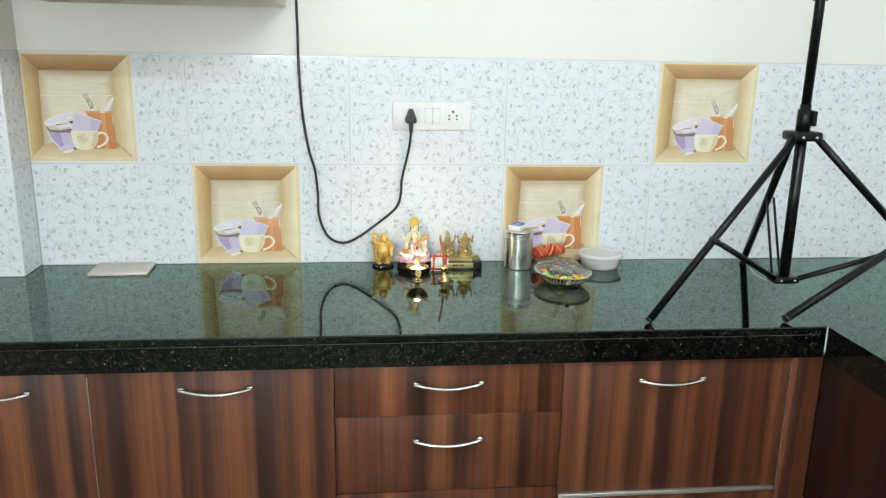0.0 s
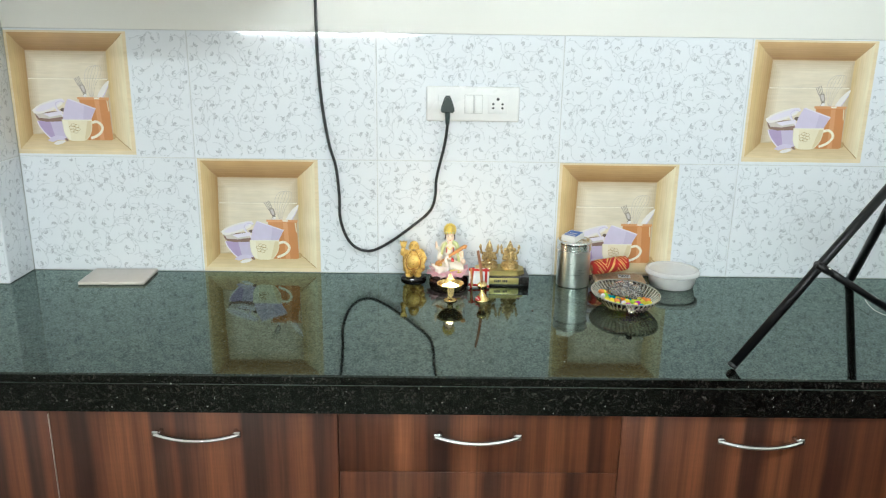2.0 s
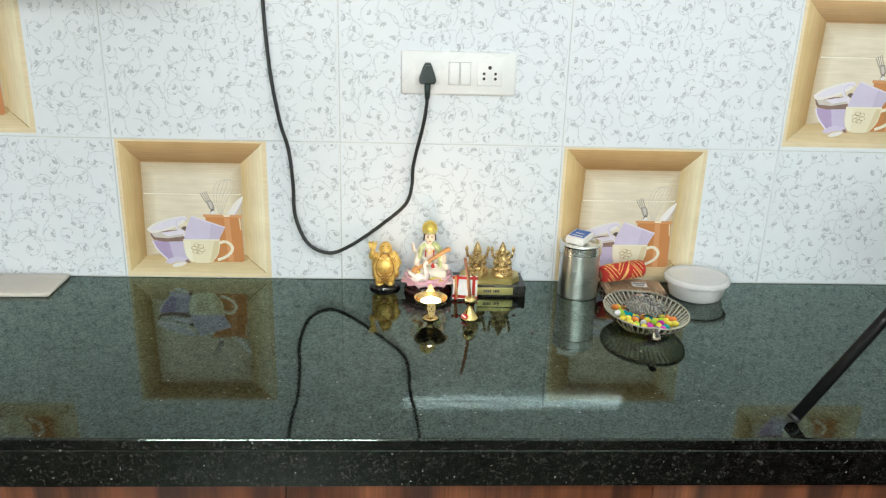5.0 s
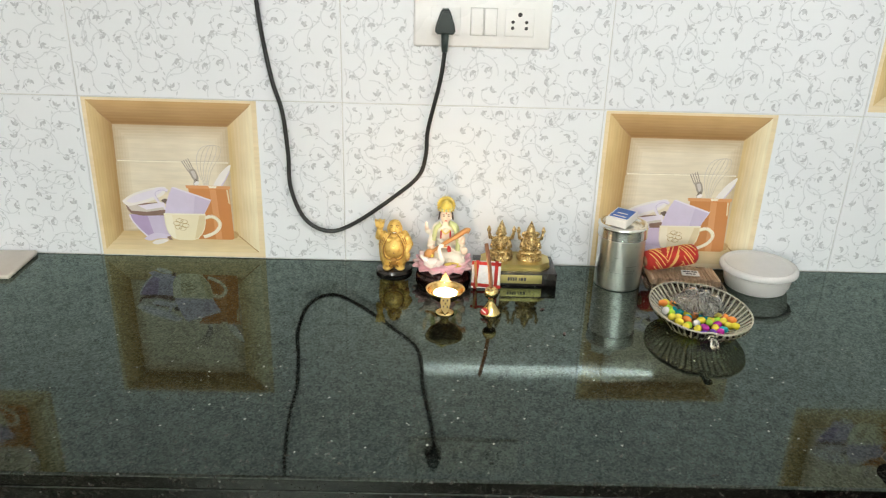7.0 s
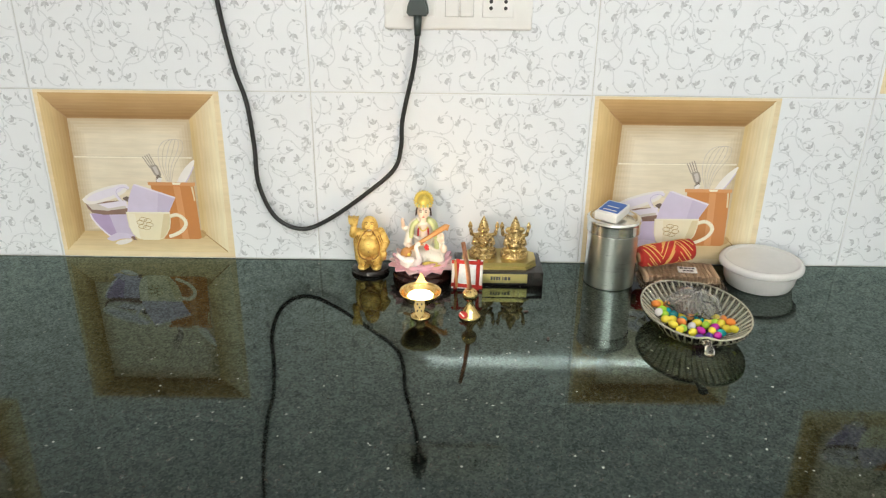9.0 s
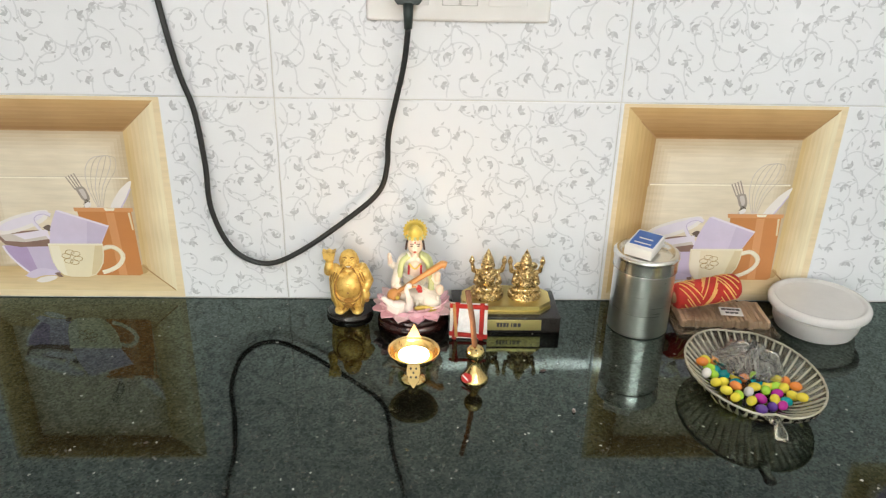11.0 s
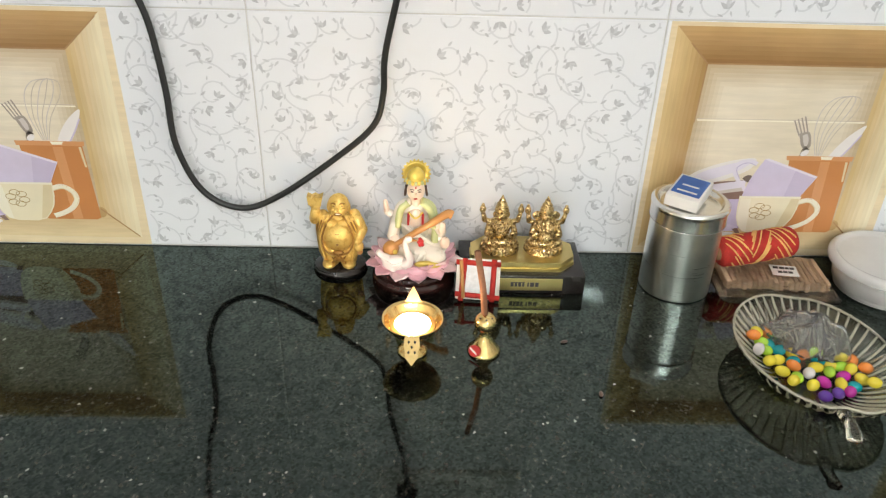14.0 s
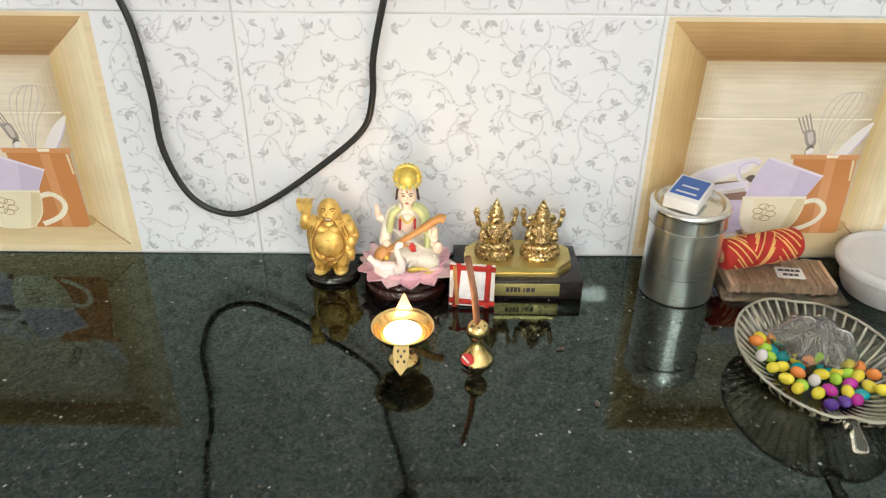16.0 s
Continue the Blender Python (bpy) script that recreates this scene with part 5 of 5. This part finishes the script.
vs, fs = [], []
NA, NT = 276, 9
for layer in (0.0, 0.0030):
    for i in range(NT):
        t = (0.02, 0.3, 0.48, 0.56, 0.66, 0.76, 0.86, 0.94, 1.0)[i]
        for j in range(NA):
            vs.append(dish_point(2 * math.pi * j / NA, t, layer))
for i in range(NT - 1):
    for j in range(NA):
        k = (j + 1) % NA
        a = (i * NA + j, i * NA + k, (i + 1) * NA + k, (i + 1) * NA + j)
        fs.append(a[::-1])
        fs.append(tuple(q + NT * NA for q in a))
for j in range(NA):
    k = (j + 1) % NA
    fs.append(((NT - 1) * NA + j, (NT - 1) * NA + k, (2 * NT - 1) * NA + k, (2 * NT - 1) * NA + j)[::-1])
fs.append(tuple(range(NA)))
fs.append(tuple(NT * NA + j for j in range(NA))[::-1])
part("bowl", Mesh().add(vs, fs, GLASS, True), dish)
for i in range(46):
    a = 2 * math.pi * i / 46
    pts = [Vector(dish_point(a + 0.22 * t, t, 0.003)) + Vector((0, 0, 0.0006)) for t in (0.52, 0.62, 0.72, 0.82, 0.91, 0.985)]
    part("rib", Mesh().tube(pts, [0.0005, 0.0009, 0.0012, 0.0014, 0.0015, 0.0012], RIB_GLASS, 6), dish)
part("rim", Mesh().tube([Vector(dish_point(2 * math.pi * i / 92, 0.995, 0.003)) + Vector((0, 0, 0.0004 * (i % 2))) for i in range(93)], 0.0014, RIB_GLASS, 6), dish, "thick scalloped rim with a pale glint in its colour")
m = Mesh().tube(smooth_path([(-0.010, -0.082, 0.0305), (-0.0115, -0.096, 0.0320), (-0.0125, -0.108, 0.0305), (-0.0150, -0.117, 0.0275)], 4), [0.0065] * 4 + [0.0058] * 4 + [0.0066] * 4 + [0.0058], GLASS, 14, 0.65)
part("stem_grip", m, dish, "clear glass stem-shaped grip")

random.seed(11)
CAN = [(-0.052, 0.032, 3), (-0.044, 0.040, 0), (-0.033, 0.030, 2), (-0.052, 0.016, 6), (-0.040, 0.021, 1), (-0.024, 0.022, 2), (-0.044, 0.004, 0), (-0.032, 0.008, 0),
       (-0.016, 0.006, 2), (-0.036, -0.010, 0), (-0.022, -0.016, 1), (-0.006, -0.010, 6), (0.004, -0.004, 0), (-0.010, -0.026, 0), (0.004, -0.022, 4), (0.016, -0.010, 1),
       (-0.004, -0.040, 5), (0.012, -0.036, 5), (0.028, -0.016, 4), (0.026, -0.034, 4), (0.034, -0.028, 2), (0.042, -0.006, 0), (0.046, -0.020, 0), (0.050, 0.006, 3),
       (0.040, 0.010, 0), (-0.030, 0.044, 3), (0.056, -0.008, 3), (0.012, 0.006, 2), (0.024, 0.002, 0), (0.052, -0.030, 0), (-0.020, -0.002, 3), (0.034, 0.000, 1), (-0.028, -0.020, 0), (0.020, -0.026, 0), (-0.012, 0.018, 0), (0.000, 0.016, 3), (0.014, 0.018, 1), (-0.042, 0.030, 1)]
CANDY_MESH = [Mesh().ell((0, 0, 0), (0.0074, 0.0057, 0.0053), c, u=14, w=9).data("candy") for c in CANDY]
CNAME = ("yellow", "lime green", "teal", "orange", "magenta", "purple", "white")
for i, (x, y, c) in enumerate(CAN):
    r = math.hypot(x, y) / 0.084
    z = 0.0105 + (0.0285 * max(0, (r - 0.5) / 0.5) ** 1.5) + 0.002 * (i % 3 == 0)
    ob = part("candy", CANDY_MESH[c], None, "", pose(DISH.x + 0.89 * x, DISH.y + 1.1 * y, ZC + z + 0.0025, random.uniform(-18, 18), random.uniform(-15, 15), random.uniform(0, 180)))
    tagged(ob, "smooth " + CNAME[c] + " sugar-coated candy in the glass dish", "candy", "candies in the dish")

orn = thing("clear_ornament", pose(0.594, -0.196, ZC + 0.0165, -8, 6, -20), "clear moulded plastic cover lying on the candies", "plastic cover")
vs, fs = [], []
NU, NV = 40, 12
for layer in (0, 1):
    for i in range(NV):
        t = i / (NV - 1)
        for j in range(NU):
            a = 2 * math.pi * j / NU
            r = 0.034 * (0.06 + 0.94 * math.sin(t * math.pi / 2)) * (1 + 0.12 * math.cos(5 * a + 3 * t) + 0.07 * math.cos(11 * a + 5 * t))
            z = 0.026 * math.cos(t * math.pi / 2) * (1 + 0.24 * math.sin(4 * a + 6 * t) + 0.10 * math.sin(9 * a - 8 * t))
            vs.append((r * 1.15 * math.cos(a), r * math.sin(a), z + (0.0 if layer else 0.0022)))
for i in range(NV - 1):
    for j in range(NU):
        k = (j + 1) % NU
        a = (i * NU + j, i * NU + k, (i + 1) * NU + k, (i + 1) * NU + j)
        fs += [a, tuple(q + NV * NU for q in a)[::-1]]
for j in range(NU):
    k = (j + 1) % NU
    fs.append(((NV - 1) * NU + j, (NV - 1) * NU + k, (2 * NV - 1) * NU + k, (2 * NV - 1) * NU + j))
fs += [tuple(range(NU))[::-1], tuple(NV * NU + j for j in range(NU))]
part("shell", Mesh().add(vs, fs, CRYSTAL, True), orn)
for k in range(4):
    a = radians(25 + 42 * k)
    pts = [(0.036 * math.cos(a) * (i / 4 - 1), 0.034 * math.sin(a) * (i / 4 - 1), 0.027 * math.cos((i / 4 - 1) * math.pi / 2)) for i in range(9)]
    part("rib", Mesh().tube(pts, 0.0026, CRYSTAL, 10), orn, "raised clear rib")


m = Mesh().ell((0, 0, 0.0012), (0.0042, 0.0022, 0.0013), HAIR, (0, 0, 15), 10, 6)
m.ell((0.0022, 0.0006, 0.0012), (0.0018, 0.0016, 0.0012), HAIR, u=8, w=6)
CRUMB = m.data("crumb")
for x, y, a in ((0.350, -0.181, 0), (0.374, -0.261, 70)):
    tagged(part("crumb", CRUMB, None, "", pose(x, y, ZC, 0, 0, a)), "tiny dark crumb lying on the granite", "crumb", "crumbs on the worktop")

# ---- wall tiles ----
def vine_print(m, w, h, holes=(), seed=7):
    """Curling vines and leaf sprigs printed on a tile's face, kept off the holes."""
    rnd = random.Random(seed)

    def inside(p):
        if not (0.003 < p[0] < w - 0.003 and 0.003 < p[1] < h - 0.003):
            return False
        return not any(a < p[0] < b and c < p[1] < d for a, b, c, d in holes)

    def ribbon(pts, width, material, y):
        left, right = [], []
        for i, (x, z) in enumerate(pts):
            (x0, z0), (x1, z1) = pts[max(i - 1, 0)], pts[min(i + 1, len(pts) - 1)]
            d = math.hypot(x1 - x0, z1 - z0) or 1
            ox, oz = -(z1 - z0) / d * width / 2, (x1 - x0) / d * width / 2
            left.append((x - ox, z - oz))
            right.append((x + ox, z + oz))
        for i in range(len(pts) - 1):
            q = [left[i], left[i + 1], right[i + 1], right[i]]
            if all(inside(p) for p in q):
                m.add([(a, y, b) for a, b in q], [(0, 1, 2, 3)], material)

    def leaf(x, z, ang, length, width, material, y):
        c, s = math.cos(ang), math.sin(ang)
        out = [(0, 0), (length * 0.35, -width), (length * 0.8, -width * 0.55), (length, 0), (length * 0.7, width * 0.5), (length * 0.3, width * 0.75)]
        q = [(x + a * c - b * s, z + a * s + b * c) for a, b in out]
        if all(inside(p) for p in q):
            m.add([(a, y, b) for a, b in q], [tuple(range(6))], material)

    cell, layer = 0.037, 0
    for gx in range(int(w / cell + 1.2)):
        for gz in range(int(h / cell + 1.2)):
            cx, cz = (gx + rnd.uniform(0.25, 0.75)) * cell, (gz + rnd.uniform(0.25, 0.75)) * cell
            turn, a0 = rnd.choice((-1, 1)), rnd.uniform(0, 6.283)
            R, sweep = rnd.uniform(0.012, 0.024), rnd.uniform(3.6, 6.0)
            pts = []
            for i in range(26):
                t = i / 25
                r = R * (0.30 + 0.70 * t)
                a = a0 + turn * sweep * t
                pts.append((cx + r * math.cos(a), cz + r * math.sin(a)))
            ex, ez = pts[-1]
            ta = math.atan2(pts[-1][1] - pts[-2][1], pts[-1][0] - pts[-2][0])
            for i in range(14):
                ta -= turn * 0.10
                ex, ez = ex + 0.0030 * math.cos(ta), ez + 0.0030 * math.sin(ta)
                pts.append((ex, ez))
            layer += 1
            ribbon(pts, 0.0019, VINE, -0.00010 - 0.0000025 * layer)
            # a sprig of three pointed leaves with its stalk
            lx, lz, la = cx + rnd.uniform(-0.010, 0.010), cz + rnd.uniform(-0.010, 0.010), rnd.uniform(0, 6.283)
            for k in (-0.75, 0.0, 0.75):
                leaf(lx, lz, la + k, rnd.uniform(0.0075, 0.0115), rnd.uniform(0.0020, 0.0034), LEAF if k else COMMA, -0.00040 - 0.0000025 * layer - 0.0000008 * (k + 1))
            # comma leaves along the stem
            for k in range(7):
                i = 3 + 5 * k
                x, z = pts[min(i, len(pts) - 2)]
                x1, z1 = pts[min(i, len(pts) - 2) + 1]
                side = 1 if k % 2 else -1
                d = math.atan2(z1 - z, x1 - x) + side * rnd.uniform(0.5, 1.1)
                leaf(x + side * 0.003 * math.cos(d), z + side * 0.003 * math.sin(d), d, rnd.uniform(0.005, 0.0085), rnd.uniform(0.0011, 0.0019), LEAF if k == 2 else COMMA, -0.00070 - 0.0000025 * layer - 0.0000004 * k)


def shelf_print(m, x0, z0, w, h):
    """A printed picture of a small wooden niche with cups, a pot and cutlery; u to the right, v down."""
    L = 0.0002

    def P(pts, material, layer):
        q = [(x0 + u * w, -L * layer, z0 + (1 - v) * h) for u, v in pts]
        area = sum(q[i][0] * q[(i + 1) % len(q)][2] - q[(i + 1) % len(q)][0] * q[i][2] for i in range(len(q)))
        m.add(q, [tuple(range(len(q))) if area > 0 else tuple(range(len(q)))[::-1]], material)

    def line(pts, width, material, layer):
        for (a, b), (c, d) in zip(pts, pts[1:]):
            n = math.hypot(c - a, d - b) or 1
            ox, oz = -(d - b) / n * width / 2, (c - a) / n * width / 2
            P([(a - ox, b - oz), (c - ox, d - oz), (c + ox, d + oz), (a + ox, b + oz)], material, layer)

    def curve(pts, width, material, layer):
        line([(p.x, p.y) for p in smooth_path([(u, v, 0) for u, v in pts], 6)], width, material, layer)

    def blob(pts, material, layer):
        """A smooth closed outline through the points."""
        q = smooth_path([(u, v, 0) for u, v in pts + pts[:1]], 5)[:-1]
        P([(p.x, p.y) for p in q], material, layer)

    def loop(cu, cv, ru, rv, width, material, layer, a0=0, a1=360, n=20):
        line([(cu + ru * math.cos(radians(a0 + (a1 - a0) * i / n)), cv + rv * math.sin(radians(a0 + (a1 - a0) * i / n))) for i in range(n + 1)], width, material, layer)

    P([(0, 0), (1, 0), (1, 1), (0, 1)], P_EDGE, 1)
    mid = lambda p, q, t: (p[0] + (q[0] - p[0]) * t, p[1] + (q[1] - p[1]) * t)
    tl, tr, bl, br = (0.024, 0.016), (0.972, 0.016), (0.022, 0.964), (0.966, 0.968)
    il, ir, jl, jr = (0.158, 0.156), (0.826, 0.156), (0.143, 0.838), (0.820, 0.830)
    N = len(P_TOPS)
    for k in range(N):
        t0, t1 = k / N, (k + 1) / N
        P([mid(tl, il, t0), mid(tr, ir, t0), mid(tr, ir, t1), mid(tl, il, t1)], P_TOPS[k], 2)
        P([mid(tl, il, t0), mid(tl, il, t1), mid(bl, jl, t1), mid(bl, jl, t0)], P_LEFTS[k], 2)
        P([mid(tr, ir, t0), mid(br, jr, t0), mid(br, jr, t1), mid(tr, ir, t1)], P_RIGHTS[k], 2)
        P([mid(bl, jl, t0), mid(br, jr, t0), mid(br, jr, t1), mid(bl, jl, t1)], P_LOWS[k], 2)
    for k, back in enumerate(P_BACKS):
        f = 0.016 * k
        P([(il[0] + f, il[1] + 1.1 * f), (ir[0] - f, ir[1] + 1.1 * f), (jr[0] - f, jr[1] - 0.3 * f), (jl[0] + f, jl[1] - 0.3 * f)], back, 2 + 0.2 * k)
    line([(0.162, 0.383), (0.815, 0.381)], 0.0055, P_LINE, 3.4)
    line([(0.162, 0.377), (0.815, 0.375)], 0.0030, P_WIRE, 3.4)
    line([il, ir], 0.0060, P_CREASE, 3.2)
    line([mid(tl, il, 0.45), il, mid(il, jl, 0.35)], 0.0055, P_CREASE, 3.3)
    line([mid(tr, ir, 0.1), ir], 0.0055, P_CREASE, 3.3)
    line([mid(jl, bl, 0.55), jl], 0.0045, P_SIDE_A, 3.3)
    line([jr, mid(jr, br, 0.95)], 0.0060, P_CREASE, 3.3)
    blob([(0.795, 0.840), (0.822, 0.822), (0.845, 0.842), (0.830, 0.870), (0.805, 0.868)], P_SIDE_A, 3.1)
    # whisk, fork and knife
    for k in range(6):
        s = (k - 2.5) / 2.5
        curve([(0.672 + 0.012 * s, 0.525), (0.672 + 0.040 * s, 0.43), (0.700 + 0.066 * s, 0.34), (0.722 + 0.050 * s, 0.285), (0.735, 0.272)], 0.0036, P_WIRE if k % 2 else P_GREY_L, 3.6)
    curve([(0.612, 0.530), (0.610, 0.510), (0.622, 0.492)], 0.024, P_DARK, 3.6)
    blob([(0.572, 0.432), (0.610, 0.424), (0.627, 0.460), (0.630, 0.488), (0.612, 0.500), (0.594, 0.484), (0.582, 0.456)], P_GREY, 3.6)
    blob([(0.588, 0.440), (0.606, 0.434), (0.618, 0.464), (0.616, 0.484), (0.604, 0.480)], P_GREY_L, 3.8)
    for k in range(4):
        line([(0.574 + 0.011 * k, 0.440 - 0.003 * k), (0.541 + 0.0125 * k, 0.377 - 0.006 * k)], 0.0058, P_GREY, 3.7)
    blob([(0.600, 0.515), (0.618, 0.500), (0.632, 0.508), (0.622, 0.526), (0.604, 0.528)], P_WHITE, 3.9)
    blob([(0.714, 0.528), (0.740, 0.480), (0.778, 0.430), (0.826, 0.392), (0.816, 0.436), (0.790, 0.490), (0.764, 0.528)], P_WHITE, 3.8)
    line([(0.764, 0.528), (0.792, 0.484), (0.819, 0.432)], 0.0060, P_LILAC_M, 4.0)
    # pot
    P([(0.562, 0.540), (0.806, 0.540), (0.816, 0.872), (0.800, 0.882), (0.600, 0.882)], P_POT, 4.2)
    P([(0.690, 0.552), (0.728, 0.552), (0.742, 0.880), (0.704, 0.880)], P_POT_L, 4.5)
    P([(0.790, 0.552), (0.800, 0.552), (0.806, 0.640), (0.798, 0.640)], P_MUG_D, 4.5)
    P([(0.548, 0.528), (0.816, 0.528), (0.814, 0.548), (0.552, 0.548)], P_POT_L, 4.8)
    P([(0.685, 0.530), (0.735, 0.530), (0.730, 0.543), (0.690, 0.543)], P_MUG_L, 5.0)
    # stacked bowls
    P([(0.190, 0.726), (0.410, 0.726), (0.430, 0.870), (0.290, 0.872), (0.255, 0.838), (0.226, 0.800), (0.204, 0.764)], P_LILAC_D, 5.2)
    P([(0.300, 0.730), (0.410, 0.730), (0.425, 0.868), (0.330, 0.868)], P_LILAC_M, 5.3)
    curve([(0.192, 0.728), (0.205, 0.766), (0.228, 0.803), (0.258, 0.840), (0.290, 0.872)], 0.010, P_LILAC_L, 5.4)
    P([(0.176, 0.660), (0.412, 0.640), (0.412, 0.728), (0.270, 0.734), (0.205, 0.722), (0.185, 0.695)], P_BROWN, 5.6)
    P([(0.184, 0.668), (0.412, 0.655), (0.412, 0.690), (0.300, 0.708), (0.208, 0.702)], P_GREY_L, 5.8)
    P([(0.250, 0.668), (0.412, 0.640), (0.412, 0.672), (0.300, 0.694)], P_LILAC_L, 6.0)
    blob([(0.160, 0.641), (0.205, 0.604), (0.282, 0.570), (0.367, 0.547), (0.430, 0.544), (0.415, 0.590), (0.345, 0.630), (0.272, 0.656), (0.190, 0.670)], P_WHITE, 6.2)
    blob([(0.182, 0.642), (0.225, 0.608), (0.290, 0.582), (0.365, 0.560), (0.415, 0.556), (0.380, 0.592), (0.300, 0.628), (0.225, 0.650)], P_LILAC_L, 6.4)
    blob([(0.262, 0.888), (0.300, 0.860), (0.345, 0.846), (0.410, 0.856), (0.425, 0.880), (0.350, 0.885), (0.300, 0.900)], P_LILAC, 6.4)
    blob([(0.308, 0.915), (0.335, 0.896), (0.385, 0.886), (0.412, 0.892), (0.385, 0.912), (0.335, 0.924)], P_WHITE, 6.6)
    P([(0.402, 0.872), (0.424, 0.866), (0.440, 0.892), (0.420, 0.892)], P_BROWN, 6.5)
    # cups
    blob([(0.392, 0.632), (0.412, 0.618), (0.430, 0.622), (0.420, 0.650)], P_DARK, 6.8)
    curve([(0.440, 0.566), (0.408, 0.553), (0.365, 0.564), (0.352, 0.592), (0.372, 0.634), (0.402, 0.664), (0.416, 0.690)], 0.015, P_LILAC_L, 7.2)
    curve([(0.436, 0.574), (0.406, 0.562), (0.374, 0.572), (0.362, 0.594), (0.382, 0.634)], 0.004, P_LILAC_M, 7.4)
    P([(0.466, 0.544), (0.480, 0.541), (0.696, 0.618), (0.668, 0.672), (0.646, 0.716), (0.408, 0.716), (0.424, 0.640), (0.446, 0.585)], P_LILAC, 7.6)
    P([(0.600, 0.590), (0.690, 0.622), (0.664, 0.672), (0.644, 0.714), (0.580, 0.714)], P_LILAC_M, 7.8)
    P([(0.466, 0.544), (0.480, 0.541), (0.696, 0.618), (0.690, 0.626), (0.482, 0.552)], P_LILAC_L, 8.0)
    curve([(0.648, 0.738), (0.690, 0.727), (0.728, 0.752), (0.736, 0.785), (0.712, 0.824), (0.672, 0.850), (0.630, 0.866)], 0.021, P_MUG_L, 8.0)
    curve([(0.650, 0.748), (0.690, 0.738), (0.720, 0.760), (0.726, 0.785)], 0.004, P_MUG_D, 8.2)
    P([(0.400, 0.714), (0.653, 0.712), (0.650, 0.770), (0.640, 0.815), (0.620, 0.850), (0.596, 0.878), (0.560, 0.890), (0.480, 0.890), (0.444, 0.880), (0.420, 0.852), (0.406, 0.810), (0.402, 0.765)], P_MUG, 8.6)
    P([(0.408, 0.724), (0.450, 0.724), (0.462, 0.884), (0.445, 0.878), (0.424, 0.850), (0.410, 0.808)], P_MUG_L, 8.8)
    P([(0.615, 0.722), (0.648, 0.722), (0.644, 0.775), (0.634, 0.815), (0.614, 0.850), (0.594, 0.874), (0.575, 0.880)], P_MUG_D, 8.8)
    line([(0.400, 0.717), (0.653, 0.715)], 0.008, P_MUG_L, 9.0)
    for k in range(6):
        q = radians(60 * k + 15)
        loop(0.500 + 0.027 * math.cos(q), 0.785 + 0.027 * math.sin(q), 0.021, 0.013, 0.0030, P_FLOWER, 9.2, 0, 360, 10)


def tile_mesh(name, w, h, niche=None, seed=7):
    """A glazed tile with eased edges, its face at y = 0, its print a hair above the glaze."""
    m = Mesh()
    g, e, t = 0.0007, 0.0011, 0.0075
    o = [(g, g), (w - g, g), (w - g, h - g), (g, h - g)]
    i = [(g + e, g + e), (w - g - e, g + e), (w - g - e, h - g - e), (g + e, h - g - e)]
    vs = [(x, 0.0, z) for x, z in i] + [(x, e * 0.8, z) for x, z in o] + [(x, t, z) for x, z in o]
    fs = [(0, 1, 2, 3)] + [(k + 4, (k + 1) % 4 + 4, (k + 1) % 4, k) for k in range(4)] + [(k + 8, (k + 1) % 4 + 8, (k + 1) % 4 + 4, k + 4) for k in range(4)]
    m.add(vs, fs, GLAZE)
    holes = ()
    if niche:
        x, z, nw, nh = niche
        shelf_print(m, x, z, nw, nh)
        holes = ((x - 0.004, x + nw + 0.004, z - 0.004, z + nh + 0.004),)
    vine_print(m, w, h, holes, seed)
    return m.data(name)


ZLOW, ZMID, HLOW = ZC + 0.0006, 1.180, 1.180 - ZC - 0.0006
UP = tile_mesh("tile", TW, TH)
LOW = tile_mesh("tile", TW, HLOW, seed=8)
UP_N = tile_mesh("tile", TW, TH, (0.0045, 0.0085, 0.2935, 0.2885))
LOW_N = tile_mesh("tile", TW, HLOW, (0.0045, 0.0010, 0.2935, 0.2865), 8)
first = J0 - TW                                   # joints fall every TW from here
rows = ((ZMID, UP, UP_N, TH), (ZLOW, LOW, LOW_N, HLOW))
for z, plain, niche, h in rows:
    for k in range(4):
        x = first + k * TW
        picture = (z == ZMID and k == 3) or (z == ZLOW and k in (0, 2))
        part("tile", niche if picture else plain, wall_north, "tile printed with a picture of cups in a niche" if picture else "", (x, 0, z))
    x = first + 4 * TW
    part("tile", tile_mesh("tile", RIGHT - x, h, None, 9), wall_north, "", (x, 0, z))
wl = first - PILLAR_X
part("tile", tile_mesh("tile", wl, TH, (0.0012, 0.0065, 0.2835, 0.2885), 10), wall_north, "tile printed with a picture of cups in a niche", (PILLAR_X, 0, ZMID))
part("tile", tile_mesh("tile", wl, HLOW, None, 11), wall_north, "", (PILLAR_X, 0, ZLOW))
for z, plain, niche, h in rows:
    part("tile", tile_mesh("tile", -PILLAR_Y, h, None, 12), wall_pillar, "", pose(PILLAR_X, PILLAR_Y, z, 0, 0, 90))
    for k in range(2):
        part("tile", plain, wall_pillar, "", (PILLAR_X - TW * (k + 1), PILLAR_Y, z))
